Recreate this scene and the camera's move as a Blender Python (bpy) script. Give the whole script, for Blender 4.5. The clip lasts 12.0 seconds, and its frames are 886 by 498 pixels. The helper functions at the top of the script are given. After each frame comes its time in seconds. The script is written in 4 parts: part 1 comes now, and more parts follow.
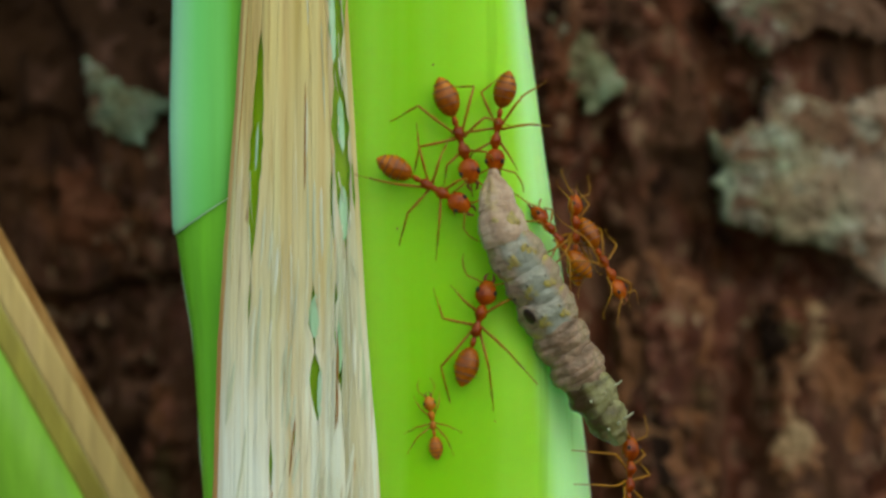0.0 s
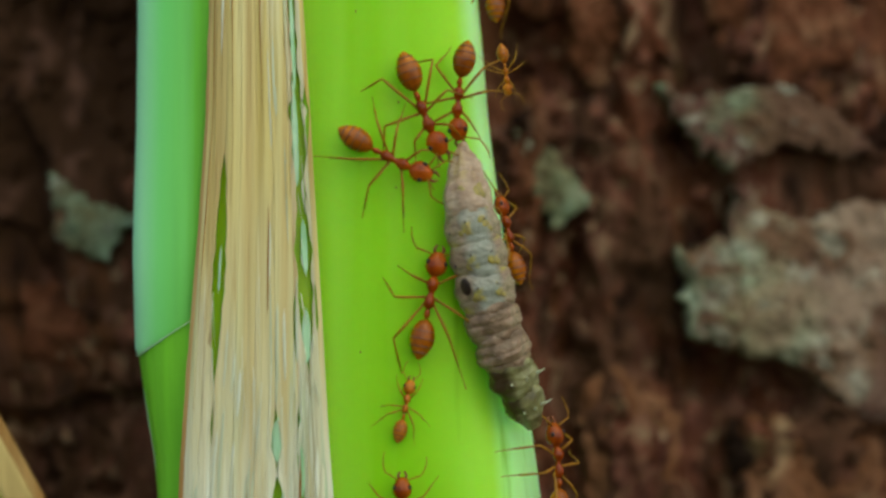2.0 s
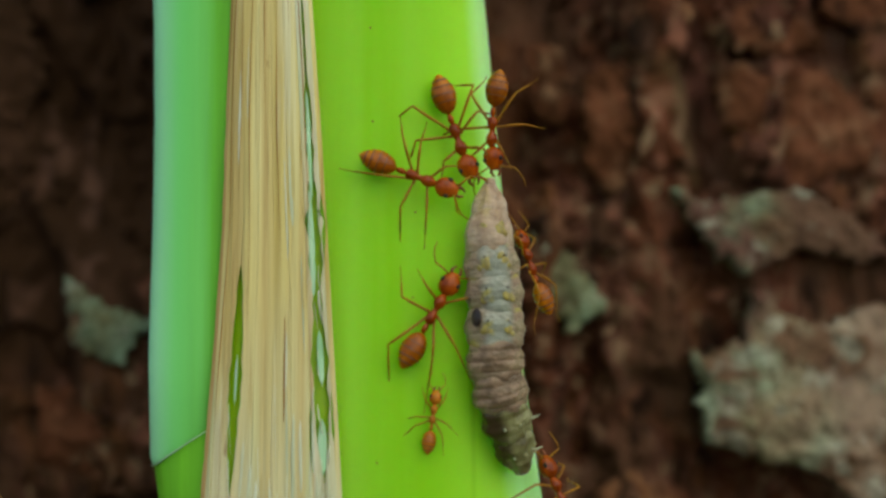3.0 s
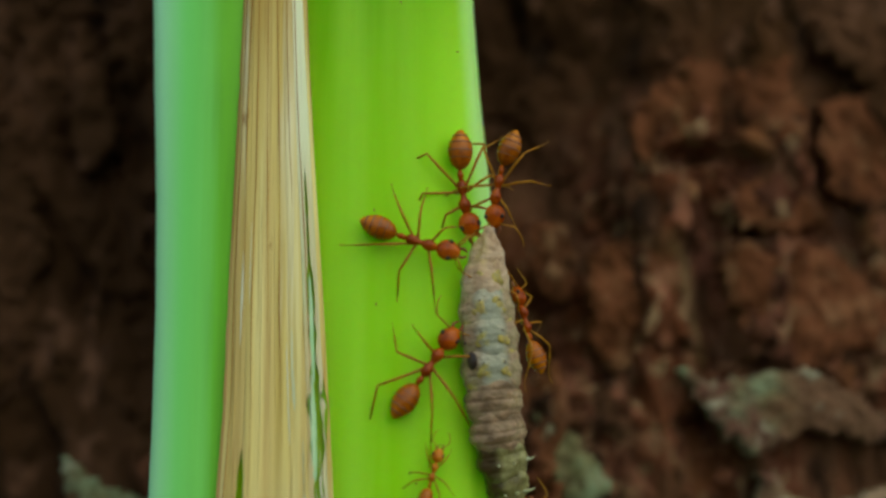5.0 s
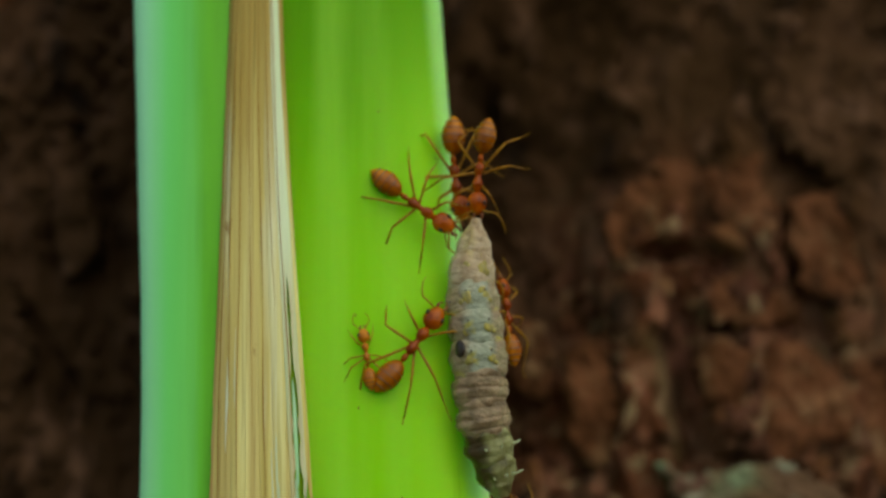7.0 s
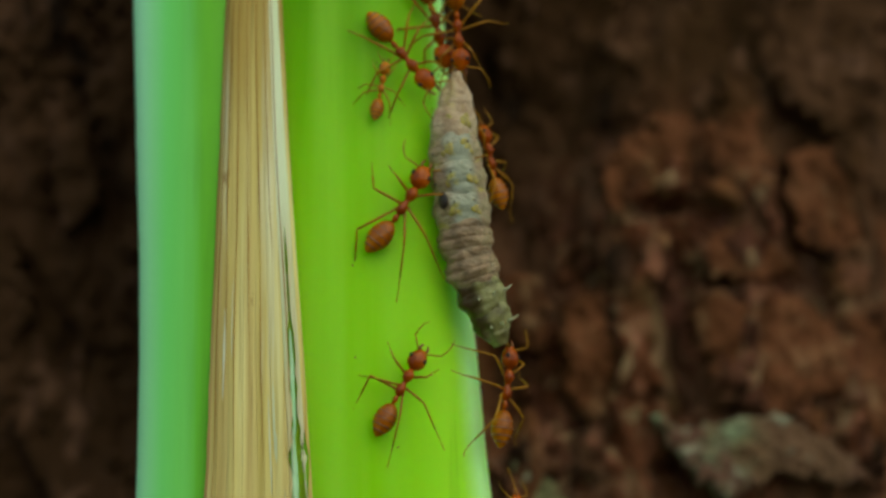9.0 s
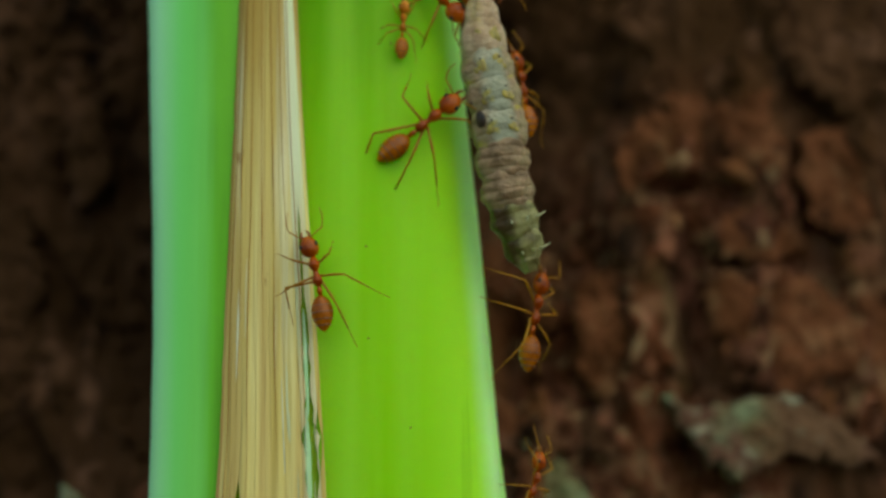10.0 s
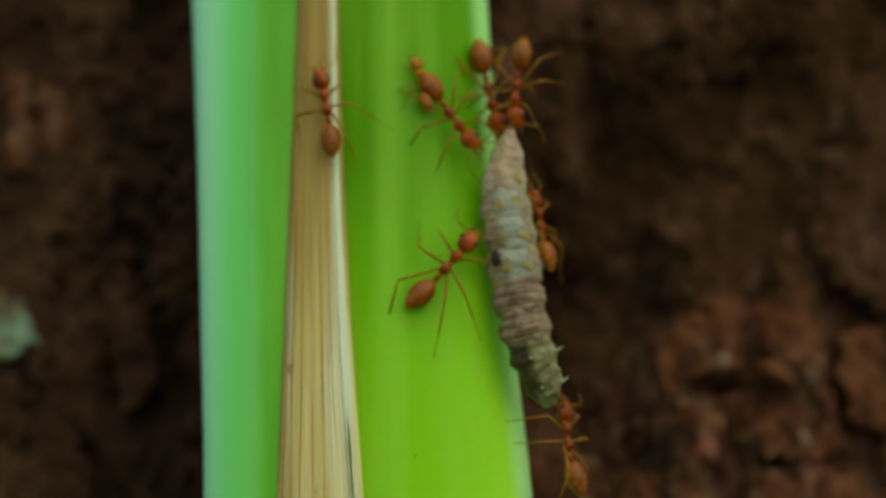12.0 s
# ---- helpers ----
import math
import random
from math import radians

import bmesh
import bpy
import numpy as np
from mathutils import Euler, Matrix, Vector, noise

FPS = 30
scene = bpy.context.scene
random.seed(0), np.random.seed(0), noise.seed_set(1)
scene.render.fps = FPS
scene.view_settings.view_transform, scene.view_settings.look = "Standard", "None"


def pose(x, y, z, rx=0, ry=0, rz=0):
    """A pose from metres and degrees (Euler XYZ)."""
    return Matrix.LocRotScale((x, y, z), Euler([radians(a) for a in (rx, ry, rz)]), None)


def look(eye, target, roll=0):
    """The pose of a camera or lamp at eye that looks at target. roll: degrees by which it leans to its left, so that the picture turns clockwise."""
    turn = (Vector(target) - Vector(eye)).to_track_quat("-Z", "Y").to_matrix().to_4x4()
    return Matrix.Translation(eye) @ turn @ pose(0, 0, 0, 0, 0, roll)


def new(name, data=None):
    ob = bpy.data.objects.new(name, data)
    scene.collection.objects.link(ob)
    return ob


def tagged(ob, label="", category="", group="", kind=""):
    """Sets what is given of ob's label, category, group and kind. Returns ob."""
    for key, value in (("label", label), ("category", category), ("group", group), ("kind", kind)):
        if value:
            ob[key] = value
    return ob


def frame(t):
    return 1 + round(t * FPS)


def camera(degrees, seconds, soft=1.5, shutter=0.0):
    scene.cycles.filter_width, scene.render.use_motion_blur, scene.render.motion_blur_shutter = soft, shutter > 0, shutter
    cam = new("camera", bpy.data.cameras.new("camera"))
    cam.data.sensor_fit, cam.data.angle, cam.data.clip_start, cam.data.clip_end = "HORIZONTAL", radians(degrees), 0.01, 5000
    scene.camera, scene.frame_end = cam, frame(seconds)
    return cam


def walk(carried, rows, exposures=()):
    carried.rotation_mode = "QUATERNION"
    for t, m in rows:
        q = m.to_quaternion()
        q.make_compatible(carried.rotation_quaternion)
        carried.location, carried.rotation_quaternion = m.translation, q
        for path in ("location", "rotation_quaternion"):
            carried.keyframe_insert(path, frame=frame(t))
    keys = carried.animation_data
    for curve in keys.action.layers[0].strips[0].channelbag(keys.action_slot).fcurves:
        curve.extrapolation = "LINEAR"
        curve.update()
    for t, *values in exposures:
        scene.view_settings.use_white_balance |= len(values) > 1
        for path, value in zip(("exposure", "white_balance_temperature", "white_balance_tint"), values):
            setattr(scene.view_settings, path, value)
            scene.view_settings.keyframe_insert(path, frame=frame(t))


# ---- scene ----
# ---- camera and its path ----
cam = camera(24, 12.0, 2.8)
cam.data.dof.use_dof = True
cam.data.dof.focus_distance = 0.166
cam.data.dof.aperture_fstop = 14.0
PATH = [
    (0.0, look((0.00024, -0.16485, 0.04283), (-0.00120, 0.00014, 0.04291), 0.00)),
    (0.5, look((0.00028, -0.16481, 0.04333), (-0.00142, 0.00018, 0.04282), 0.15)),
    (1.0, look((0.00061, -0.16476, 0.04482), (0.00018, 0.00019, 0.04844), 0.23)),
    (1.5, look((0.00061, -0.16488, 0.04674), (-0.00138, -0.00007, 0.05448), 0.12)),
    (2.0, look((0.00139, -0.16474, 0.04674), (0.00171, 0.00015, 0.05262), -0.04)),
    (2.5, look((0.00156, -0.16452, 0.04816), (0.00113, 0.00040, 0.05302), -0.03)),
    (2.7, look((0.00129, -0.16456, 0.04881), (0.00079, 0.00027, 0.05630), -0.01)),
    (4.3, look((0.00050, -0.16386, 0.05248), (-0.00098, -0.00074, 0.06973), -0.03)),
    (4.5, look((0.00062, -0.16376, 0.05255), (-0.00119, -0.00097, 0.07171), -0.01)),
    (5.0, look((0.00061, -0.16280, 0.05253), (0.00005, -0.00172, 0.07566), 0.17)),
    (5.5, look((0.00050, -0.16399, 0.05174), (0.00184, -0.00191, 0.07479), -0.46)),
    (6.0, look((0.00040, -0.16362, 0.05273), (0.00175, -0.00245, 0.07858), -0.22)),
    (6.5, look((0.00016, -0.16522, 0.05366), (0.00192, -0.00312, 0.08317), -0.69)),
    (8.3, look((0.00067, -0.16809, 0.05447), (0.00162, -0.00278, 0.08361), -0.68)),
    (8.5, look((0.00056, -0.16847, 0.05432), (0.00309, -0.00278, 0.08324), -0.75)),
    (9.0, look((0.00060, -0.16695, 0.05315), (0.00191, -0.00240, 0.07991), -0.54)),
    (9.5, look((-0.00043, -0.16780, 0.05231), (-0.00036, -0.00247, 0.07927), -0.45)),
    (10.0, look((0.00009, -0.16747, 0.05398), (0.00083, -0.00188, 0.07848), -0.22)),
    (10.5, look((0.00022, -0.16630, 0.05423), (0.00161, -0.00199, 0.08001), -1.00)),
    (11.0, look((-0.00018, -0.16677, 0.05472), (-0.00054, -0.00220, 0.08282), -0.62)),
    (11.5, look((-0.00113, -0.16848, 0.05533), (-0.00118, -0.00332, 0.08917), -0.86)),
    (12.0, look((-0.00222, -0.17044, 0.05673), (-0.00291, -0.00441, 0.09536), -0.68)),
]
EXPOSURES = [(0.0, 0.24, 6750, 3), (2.7, 0.19, 6800, 3), (4.5, 0.09, 7300, -2), (9.0, 0.04, 7450, -9), (12.0, -0.05, 7500, -9)]
walk(cam, PATH, EXPOSURES)

# ---- light: open shade, a soft sun high on the right in front ----
world = bpy.data.worlds.new("sky")
scene.world = world
world.use_nodes = True
wn = world.node_tree.nodes
sky = wn.new("ShaderNodeTexSky")
sky.sky_type, sky.sun_disc = "NISHITA", False
sky.sun_elevation, sky.sun_rotation = radians(52), radians(150)
wn["Background"].inputs["Strength"].default_value = 0.15
world.node_tree.links.new(sky.outputs[0], wn["Background"].inputs["Color"])
sun = new("sun", bpy.data.lights.new("sun", "SUN"))
sun.data.energy, sun.data.angle, sun.data.color = 1.6, radians(100), (1.0, 0.87, 0.55)
sun.matrix_world = look((0.34, -0.58, 0.78), (0, 0, 0.06))

MM = 0.001


# ---- materials ----
def material(name, colors, scale=400.0, stretch=(1, 1, 1), rough=0.5, bump=0.3, fine=2500.0, spec=0.5,
             detail=6.0, coat=0.0, sub=0.0, sub_color=None, vary=0.0, island=False, dist=0.0002, depth=0.0012):
    """A two-scale noise material: colours along a ramp, fine grain, relief."""
    m = bpy.data.materials.new(name)
    m.use_nodes = True
    nt = m.node_tree
    n, l = nt.nodes, nt.links
    b = n["Principled BSDF"]
    tc = n.new("ShaderNodeTexCoord")
    mp = n.new("ShaderNodeMapping")
    mp.inputs["Scale"].default_value = stretch
    l.new(tc.outputs["Object"], mp.inputs["Vector"])
    big = n.new("ShaderNodeTexNoise")
    big.inputs["Scale"].default_value, big.inputs["Detail"].default_value = scale, detail
    l.new(mp.outputs[0], big.inputs["Vector"])
    ramp = n.new("ShaderNodeValToRGB")
    els = ramp.color_ramp.elements
    lo, hi = 0.3, 0.7
    els[0].position, els[0].color = lo, (*colors[0], 1)
    els[1].position, els[1].color = hi, (*colors[-1], 1)
    for i, c in enumerate(colors[1:-1]):
        e = els.new(lo + (hi - lo) * (i + 1) / (len(colors) - 1))
        e.color = (*c, 1)
    l.new(big.outputs["Fac"], ramp.inputs["Fac"])
    grain = n.new("ShaderNodeTexNoise")
    grain.inputs["Scale"].default_value, grain.inputs["Detail"].default_value = fine, 4.0
    l.new(mp.outputs[0], grain.inputs["Vector"])
    mul = n.new("ShaderNodeMixRGB")
    mul.blend_type, mul.inputs["Fac"].default_value = "OVERLAY", 0.35
    l.new(ramp.outputs["Color"], mul.inputs["Color1"])
    l.new(grain.outputs["Fac"], mul.inputs["Color2"])
    out = mul.outputs["Color"]
    if vary:
        hs = n.new("ShaderNodeHueSaturation")
        if island:
            rnd = n.new("ShaderNodeNewGeometry").outputs["Random Per Island"]
        else:
            rnd = n.new("ShaderNodeObjectInfo").outputs["Random"]
        mr = n.new("ShaderNodeMapRange")
        mr.inputs["To Min"].default_value, mr.inputs["To Max"].default_value = 1 - vary, 1 + vary
        l.new(rnd, mr.inputs["Value"])
        l.new(mr.outputs[0], hs.inputs["Value"])
        l.new(out, hs.inputs["Color"])
        out = hs.outputs["Color"]
    l.new(out, b.inputs["Base Color"])
    b.inputs["Roughness"].default_value = rough
    b.inputs["Specular IOR Level"].default_value = spec
    b.inputs["Coat Weight"].default_value = coat
    b.inputs["Coat Roughness"].default_value = 0.25
    if sub:
        b.inputs["Subsurface Weight"].default_value = sub
        b.inputs["Subsurface Radius"].default_value = sub_color or (1, 0.5, 0.3)
        b.inputs["Subsurface Scale"].default_value = depth
    bp = n.new("ShaderNodeBump")
    bp.inputs["Strength"].default_value, bp.inputs["Distance"].default_value = bump, dist
    l.new(grain.outputs["Fac"], bp.inputs["Height"])
    l.new(bp.outputs[0], b.inputs["Normal"])
    return m


def marking(m, axis, lo, hi, color, ragged, scale, fold=False, lean=0.0):
    """A second colour where the object's own coordinate lies between lo (none) and hi (full), with a ragged border, in mm."""
    nt = m.node_tree
    n, l = nt.nodes, nt.links
    b = n["Principled BSDF"]
    old = b.inputs["Base Color"].links[0].from_socket
    tc = n.new("ShaderNodeTexCoord")
    xyz = n.new("ShaderNodeSeparateXYZ")
    l.new(tc.outputs["Object"], xyz.inputs[0])
    val = xyz.outputs[axis]
    if fold:
        ab = n.new("ShaderNodeMath")
        ab.operation = "ABSOLUTE"
        l.new(val, ab.inputs[0])
        val = ab.outputs[0]
    if lean:
        ml = n.new("ShaderNodeMath")
        ml.operation = "MULTIPLY_ADD"
        ml.inputs[1].default_value = lean
        l.new(xyz.outputs["Z"], ml.inputs[0])
        l.new(val, ml.inputs[2])
        val = ml.outputs[0]
    nz = n.new("ShaderNodeTexNoise")
    nz.inputs["Scale"].default_value, nz.inputs["Detail"].default_value = scale, 5.0
    mp = n.new("ShaderNodeMapping")
    mp.inputs["Scale"].default_value = (1, 1, 0.12) if axis != "Y" else (1, 1, 1)
    l.new(tc.outputs["Object"], mp.inputs["Vector"])
    l.new(mp.outputs[0], nz.inputs["Vector"])
    off = n.new("ShaderNodeMath")
    off.operation = "MULTIPLY_ADD"
    off.inputs[1].default_value = 2 * ragged * MM
    l.new(nz.outputs["Fac"], off.inputs[0])
    l.new(val, off.inputs[2])
    mr = n.new("ShaderNodeMapRange")
    mr.interpolation_type = "SMOOTHSTEP"
    mr.inputs["From Min"].default_value, mr.inputs["From Max"].default_value = (lo + ragged) * MM, (hi + ragged) * MM
    l.new(off.outputs[0], mr.inputs["Value"])
    tone = n.new("ShaderNodeMixRGB")
    tone.blend_type, tone.inputs["Fac"].default_value = "OVERLAY", 0.22
    tone.inputs["Color1"].default_value = (*color, 1)
    l.new(nz.outputs["Fac"], tone.inputs["Color2"])
    mix = n.new("ShaderNodeMixRGB")
    l.new(mr.outputs[0], mix.inputs["Fac"])
    l.new(old, mix.inputs["Color1"])
    l.new(tone.outputs[0], mix.inputs["Color2"])
    l.new(mix.outputs[0], b.inputs["Base Color"])
    return m


def streaks(m, color, scale, low, high, stretch):
    """Thin stains or growth of a second colour in patches."""
    nt = m.node_tree
    n, l = nt.nodes, nt.links
    b = n["Principled BSDF"]
    old = b.inputs["Base Color"].links[0].from_socket
    tc = n.new("ShaderNodeTexCoord")
    mp = n.new("ShaderNodeMapping")
    mp.inputs["Scale"].default_value = stretch
    mp.inputs["Location"].default_value = (0.37 * low, 0.11, 0.23 * high)
    nz = n.new("ShaderNodeTexNoise")
    nz.inputs["Scale"].default_value, nz.inputs["Detail"].default_value = scale, 6.0
    l.new(tc.outputs["Object"], mp.inputs["Vector"])
    l.new(mp.outputs[0], nz.inputs["Vector"])
    mr = n.new("ShaderNodeMapRange")
    mr.inputs["From Min"].default_value, mr.inputs["From Max"].default_value = low, high
    l.new(nz.outputs["Fac"], mr.inputs["Value"])
    mix = n.new("ShaderNodeMixRGB")
    mix.inputs["Color2"].default_value = (*color, 1)
    l.new(mr.outputs[0], mix.inputs["Fac"])
    l.new(old, mix.inputs["Color1"])
    l.new(mix.outputs[0], b.inputs["Base Color"])
    return m


STEM = material("green_stem", [(0.105, 0.33, 0.002), (0.13, 0.39, 0.003), (0.16, 0.46, 0.004)], 60, (1, 1, 0.08), 0.38, 0.1, 900, 0.1, sub=0.6, sub_color=(0.5, 1, 0.08), depth=0.005)
streaks(STEM, (0.19, 0.56, 0.01), 130, 0.50, 0.75, (1, 1, 0.35))
streaks(STEM, (0.15, 0.46, 0.002), 220, 0.48, 0.72, (1, 1, 0.02))
# lighter lower down: the light's falloff up the stem, painted in
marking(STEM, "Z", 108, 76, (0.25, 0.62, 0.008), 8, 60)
# paler towards the right: side light painted into the stem colour
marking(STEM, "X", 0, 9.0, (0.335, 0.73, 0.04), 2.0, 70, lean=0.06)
# upper stem darkened in the colour, standing in for shade
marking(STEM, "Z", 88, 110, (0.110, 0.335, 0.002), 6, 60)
# bright rim along the right edge, sky light set as colour
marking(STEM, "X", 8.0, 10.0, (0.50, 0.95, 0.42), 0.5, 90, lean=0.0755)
streaks(STEM, (0.38, 0.76, 0.09), 160, 0.52, 0.90, (1, 1, 0.05))
streaks(STEM, (0.17, 0.47, 0.006), 420, 0.64, 0.84, (1, 1, 0.02))
STALK = material("pale_green_stalk", [(0.13, 0.44, 0.015), (0.16, 0.52, 0.025), (0.19, 0.58, 0.04)], 60, (1, 1, 0.08), 0.36, 0.1, 900, 0.26)
streaks(STALK, (0.20, 0.60, 0.06), 130, 0.50, 0.72, (1, 1, 0.05))
SHEATH = material("green_sheath", [(0.118, 0.43, 0.018), (0.138, 0.49, 0.027), (0.160, 0.55, 0.040)], 60, (1, 1, 0.08), 0.34, 0.1, 900, 0.22, coat=0.04)
streaks(SHEATH, (0.17, 0.56, 0.04), 120, 0.50, 0.72, (1, 1, 0.3))
streaks(SHEATH, (0.10, 0.37, 0.012), 200, 0.54, 0.74, (1, 1, 0.02))
# left side brightened in the colour for the sky light it catches
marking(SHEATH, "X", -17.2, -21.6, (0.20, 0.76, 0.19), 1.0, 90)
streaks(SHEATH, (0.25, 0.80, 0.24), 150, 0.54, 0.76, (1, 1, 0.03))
# mint sheen along the left edge, painted rather than reflected
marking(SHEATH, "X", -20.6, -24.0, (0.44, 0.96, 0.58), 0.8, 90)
SHEATH_EDGE = material("white_sheath_rim", [(0.35, 0.60, 0.34), (0.50, 0.72, 0.48)], 500, (1, 1, 0.4), 0.5)
HUSK = material("dry_fibre", [(0.432, 0.320, 0.085), (0.545, 0.446, 0.147), (0.630, 0.543, 0.209), (0.677, 0.616, 0.285)], 520, (1, 1, 0.03), 0.62, 0.8, 1800, 0.3, vary=0.05, dist=0.0004)
streaks(HUSK, (0.470, 0.339, 0.095), 900, 0.56, 0.72, (1, 1, 0.008))
streaks(HUSK, (0.432, 0.301, 0.085), 1700, 0.60, 0.70, (1, 1, 0.006))
marking(HUSK, "Z", 64, 34, (0.605, 0.582, 0.350), 14, 500)
streaks(HUSK, (0.470, 0.543, 0.247), 300, 0.56, 0.74, (1, 1, 0.05))
marking(HUSK, "Z", 44, 24, (0.71, 0.775, 0.65), 18, 700)
streaks(HUSK, (0.733, 0.747, 0.570), 800, 0.57, 0.70, (1, 1, 0.02))
streaks(HUSK, (0.320, 0.204, 0.067), 1400, 0.64, 0.74, (1, 1, 0.04))
streaks(HUSK, (0.48, 0.54, 0.34), 260, 0.56, 0.76, (1, 1, 0.10))
streaks(HUSK, (0.564, 0.446, 0.180), 620, 0.50, 0.70, (1, 1, 0.014))
streaks(HUSK, (0.395, 0.242, 0.067), 1500, 0.63, 0.70, (1, 1, 0.010))
streaks(HUSK, (0.226, 0.107, 0.028), 350, 0.68, 0.74, (1, 1, 0.5))
marking(HUSK, "Z", 84, 104, (0.40, 0.285, 0.075), 11, 600)
HUSK_PALE = material("bleached_fibre", [(0.44, 0.42, 0.24), (0.56, 0.56, 0.38), (0.70, 0.71, 0.56)], 520, (1, 1, 0.05), 0.5, 0.8, 1800, 0.4, vary=0.06, dist=0.0004)
streaks(HUSK_PALE, (0.40, 0.56, 0.36), 500, 0.55, 0.68, (1, 1, 0.06))
streaks(HUSK_PALE, (0.56, 0.43, 0.19), 620, 0.52, 0.66, (1, 1, 0.012))
marking(HUSK_PALE, "Z", 76, 88, (0.66, 0.74, 0.56), 6, 300)
HUSK_RIM = material("brown_dry_rim", [(0.24, 0.11, 0.02), (0.38, 0.21, 0.06), (0.52, 0.36, 0.14)], 300, (1, 1, 0.08), 0.65, 0.5, 1500, 0.3)
FLAP = material("mint_white_fibre", [(0.46, 0.52, 0.34), (0.60, 0.66, 0.48), (0.72, 0.76, 0.62)], 700, (1, 1, 0.06), 0.5, 0.8, 1800, 0.4, dist=0.0004)
streaks(FLAP, (0.40, 0.30, 0.12), 1300, 0.56, 0.68, (1, 1, 0.05))
MEMBRANE = material("mint_membrane", [(0.20, 0.46, 0.20), (0.34, 0.60, 0.36), (0.50, 0.68, 0.48)], 600, (1, 1, 0.2), 0.4, 0.6, 1800, 0.4, dist=0.0003)
VEIN = material("brown_vein", [(0.22, 0.10, 0.02), (0.34, 0.18, 0.04)], 500, (1, 1, 0.1), 0.65, 0.3, 1500, 0.2)
FIBRE = material("white_fibre", [(0.50, 0.54, 0.38), (0.70, 0.74, 0.58)], 900, (1, 1, 0.2), 0.55)
BARK = material("bark", [(0.015, 0.006, 0.003), (0.041, 0.013, 0.007), (0.077, 0.025, 0.012), (0.120, 0.045, 0.025), (0.069, 0.023, 0.012)], 170, (1, 1, 0.32), 0.9, 1.0, 1100, 0.06, 8.0, dist=0.0009)
# bark colour set darker towards the left
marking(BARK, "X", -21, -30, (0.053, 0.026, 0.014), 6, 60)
streaks(BARK, (0.119, 0.048, 0.034), 170, 0.50, 0.66, (1, 1, 0.30))
streaks(BARK, (0.179, 0.092, 0.058), 430, 0.54, 0.68, (1, 1, 0.7))
streaks(BARK, (0.150, 0.062, 0.027), 150, 0.54, 0.68, (1, 1, 0.26))
streaks(BARK, (0.228, 0.151, 0.093), 520, 0.57, 0.68, (1, 1, 0.7))
streaks(BARK, (0.021, 0.010, 0.005), 240, 0.56, 0.66, (1, 1, 0.40))
streaks(BARK, (0.210, 0.086, 0.058), 340, 0.57, 0.68, (1, 1, 0.8))
streaks(BARK, (0.081, 0.059, 0.025), 110, 0.62, 0.75, (1, 1, 0.8))
# shade beside the upper stem, painted into the bark colour
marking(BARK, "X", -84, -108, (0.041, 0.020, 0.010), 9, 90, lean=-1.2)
# upper right: shade likewise put in as a darker tone
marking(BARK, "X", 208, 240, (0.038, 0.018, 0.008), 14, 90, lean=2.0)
streaks(BARK, (0.078, 0.038, 0.022), 130, 0.50, 0.64, (1, 1, 0.45))
streaks(BARK, (0.120, 0.062, 0.042), 300, 0.58, 0.72, (1, 1, 0.6))
streaks(BARK, (0.016, 0.009, 0.006), 210, 0.58, 0.68, (1, 1, 0.35))
PLATE = material("bark_plate", [(0.028, 0.011, 0.006), (0.078, 0.029, 0.013), (0.131, 0.050, 0.026), (0.173, 0.077, 0.041)], 190, (1, 1, 0.6), 0.9, 1.0, 1100, 0.06, 8.0, dist=0.0009)
streaks(PLATE, (0.206, 0.118, 0.069), 260, 0.55, 0.70, (1, 1, 0.7))
streaks(PLATE, (0.015, 0.007, 0.004), 190, 0.57, 0.68, (1, 1, 0.5))
PLATE_PALE = material("pale_bark_plate", [(0.053, 0.022, 0.010), (0.137, 0.059, 0.027), (0.211, 0.103, 0.056), (0.274, 0.156, 0.087)], 190, (1, 1, 0.6), 0.9, 1.0, 1100, 0.06, 8.0, dist=0.0009)
streaks(PLATE_PALE, (0.306, 0.212, 0.121), 260, 0.55, 0.70, (1, 1, 0.7))
streaks(PLATE_PALE, (0.015, 0.006, 0.003), 190, 0.58, 0.69, (1, 1, 0.5))


def lichened(name, colors, start, end, body):
    """Pale lichen over brown bark; the brown takes over to one side."""
    m = material(name, colors, 190, (1, 1, 1), 0.9, 1.0, 1300, 0.08, 10.0, dist=0.0008)
    marking(m, "X", start, end, body, 5, 220)
    streaks(m, (0.13, 0.075, 0.045), 170, 0.53, 0.64, (1, 1, 1))
    streaks(m, (0.11, 0.055, 0.042), 110, 0.56, 0.66, (1, 1, 1))
    streaks(m, (0.38, 0.40, 0.32), 330, 0.55, 0.76, (1, 1, 1))
    streaks(m, (0.06, 0.035, 0.02), 420, 0.64, 0.72, (1, 1, 1))
    return m


LICHEN = lichened("lichen_bark", [(0.15, 0.10, 0.06), (0.23, 0.20, 0.12), (0.26, 0.32, 0.21), (0.33, 0.41, 0.30)], 29, 41, (0.25, 0.18, 0.13))
LICHEN_THIN = lichened("thin_lichen_bark", [(0.09, 0.06, 0.035), (0.16, 0.165, 0.09), (0.21, 0.29, 0.19), (0.27, 0.38, 0.27)], 26.5, 33, (0.11, 0.062, 0.040))
ANT = material("amber_cuticle", [(0.104, 0.014, 0.001), (0.224, 0.036, 0.001), (0.320, 0.065, 0.002), (0.448, 0.122, 0.008)], 800, (1, 1, 1), 0.27, 0.5, 5000, 0.22, coat=0.06, sub=0.08, sub_color=(1, 0.3, 0.05), vary=0.16, dist=0.00008)
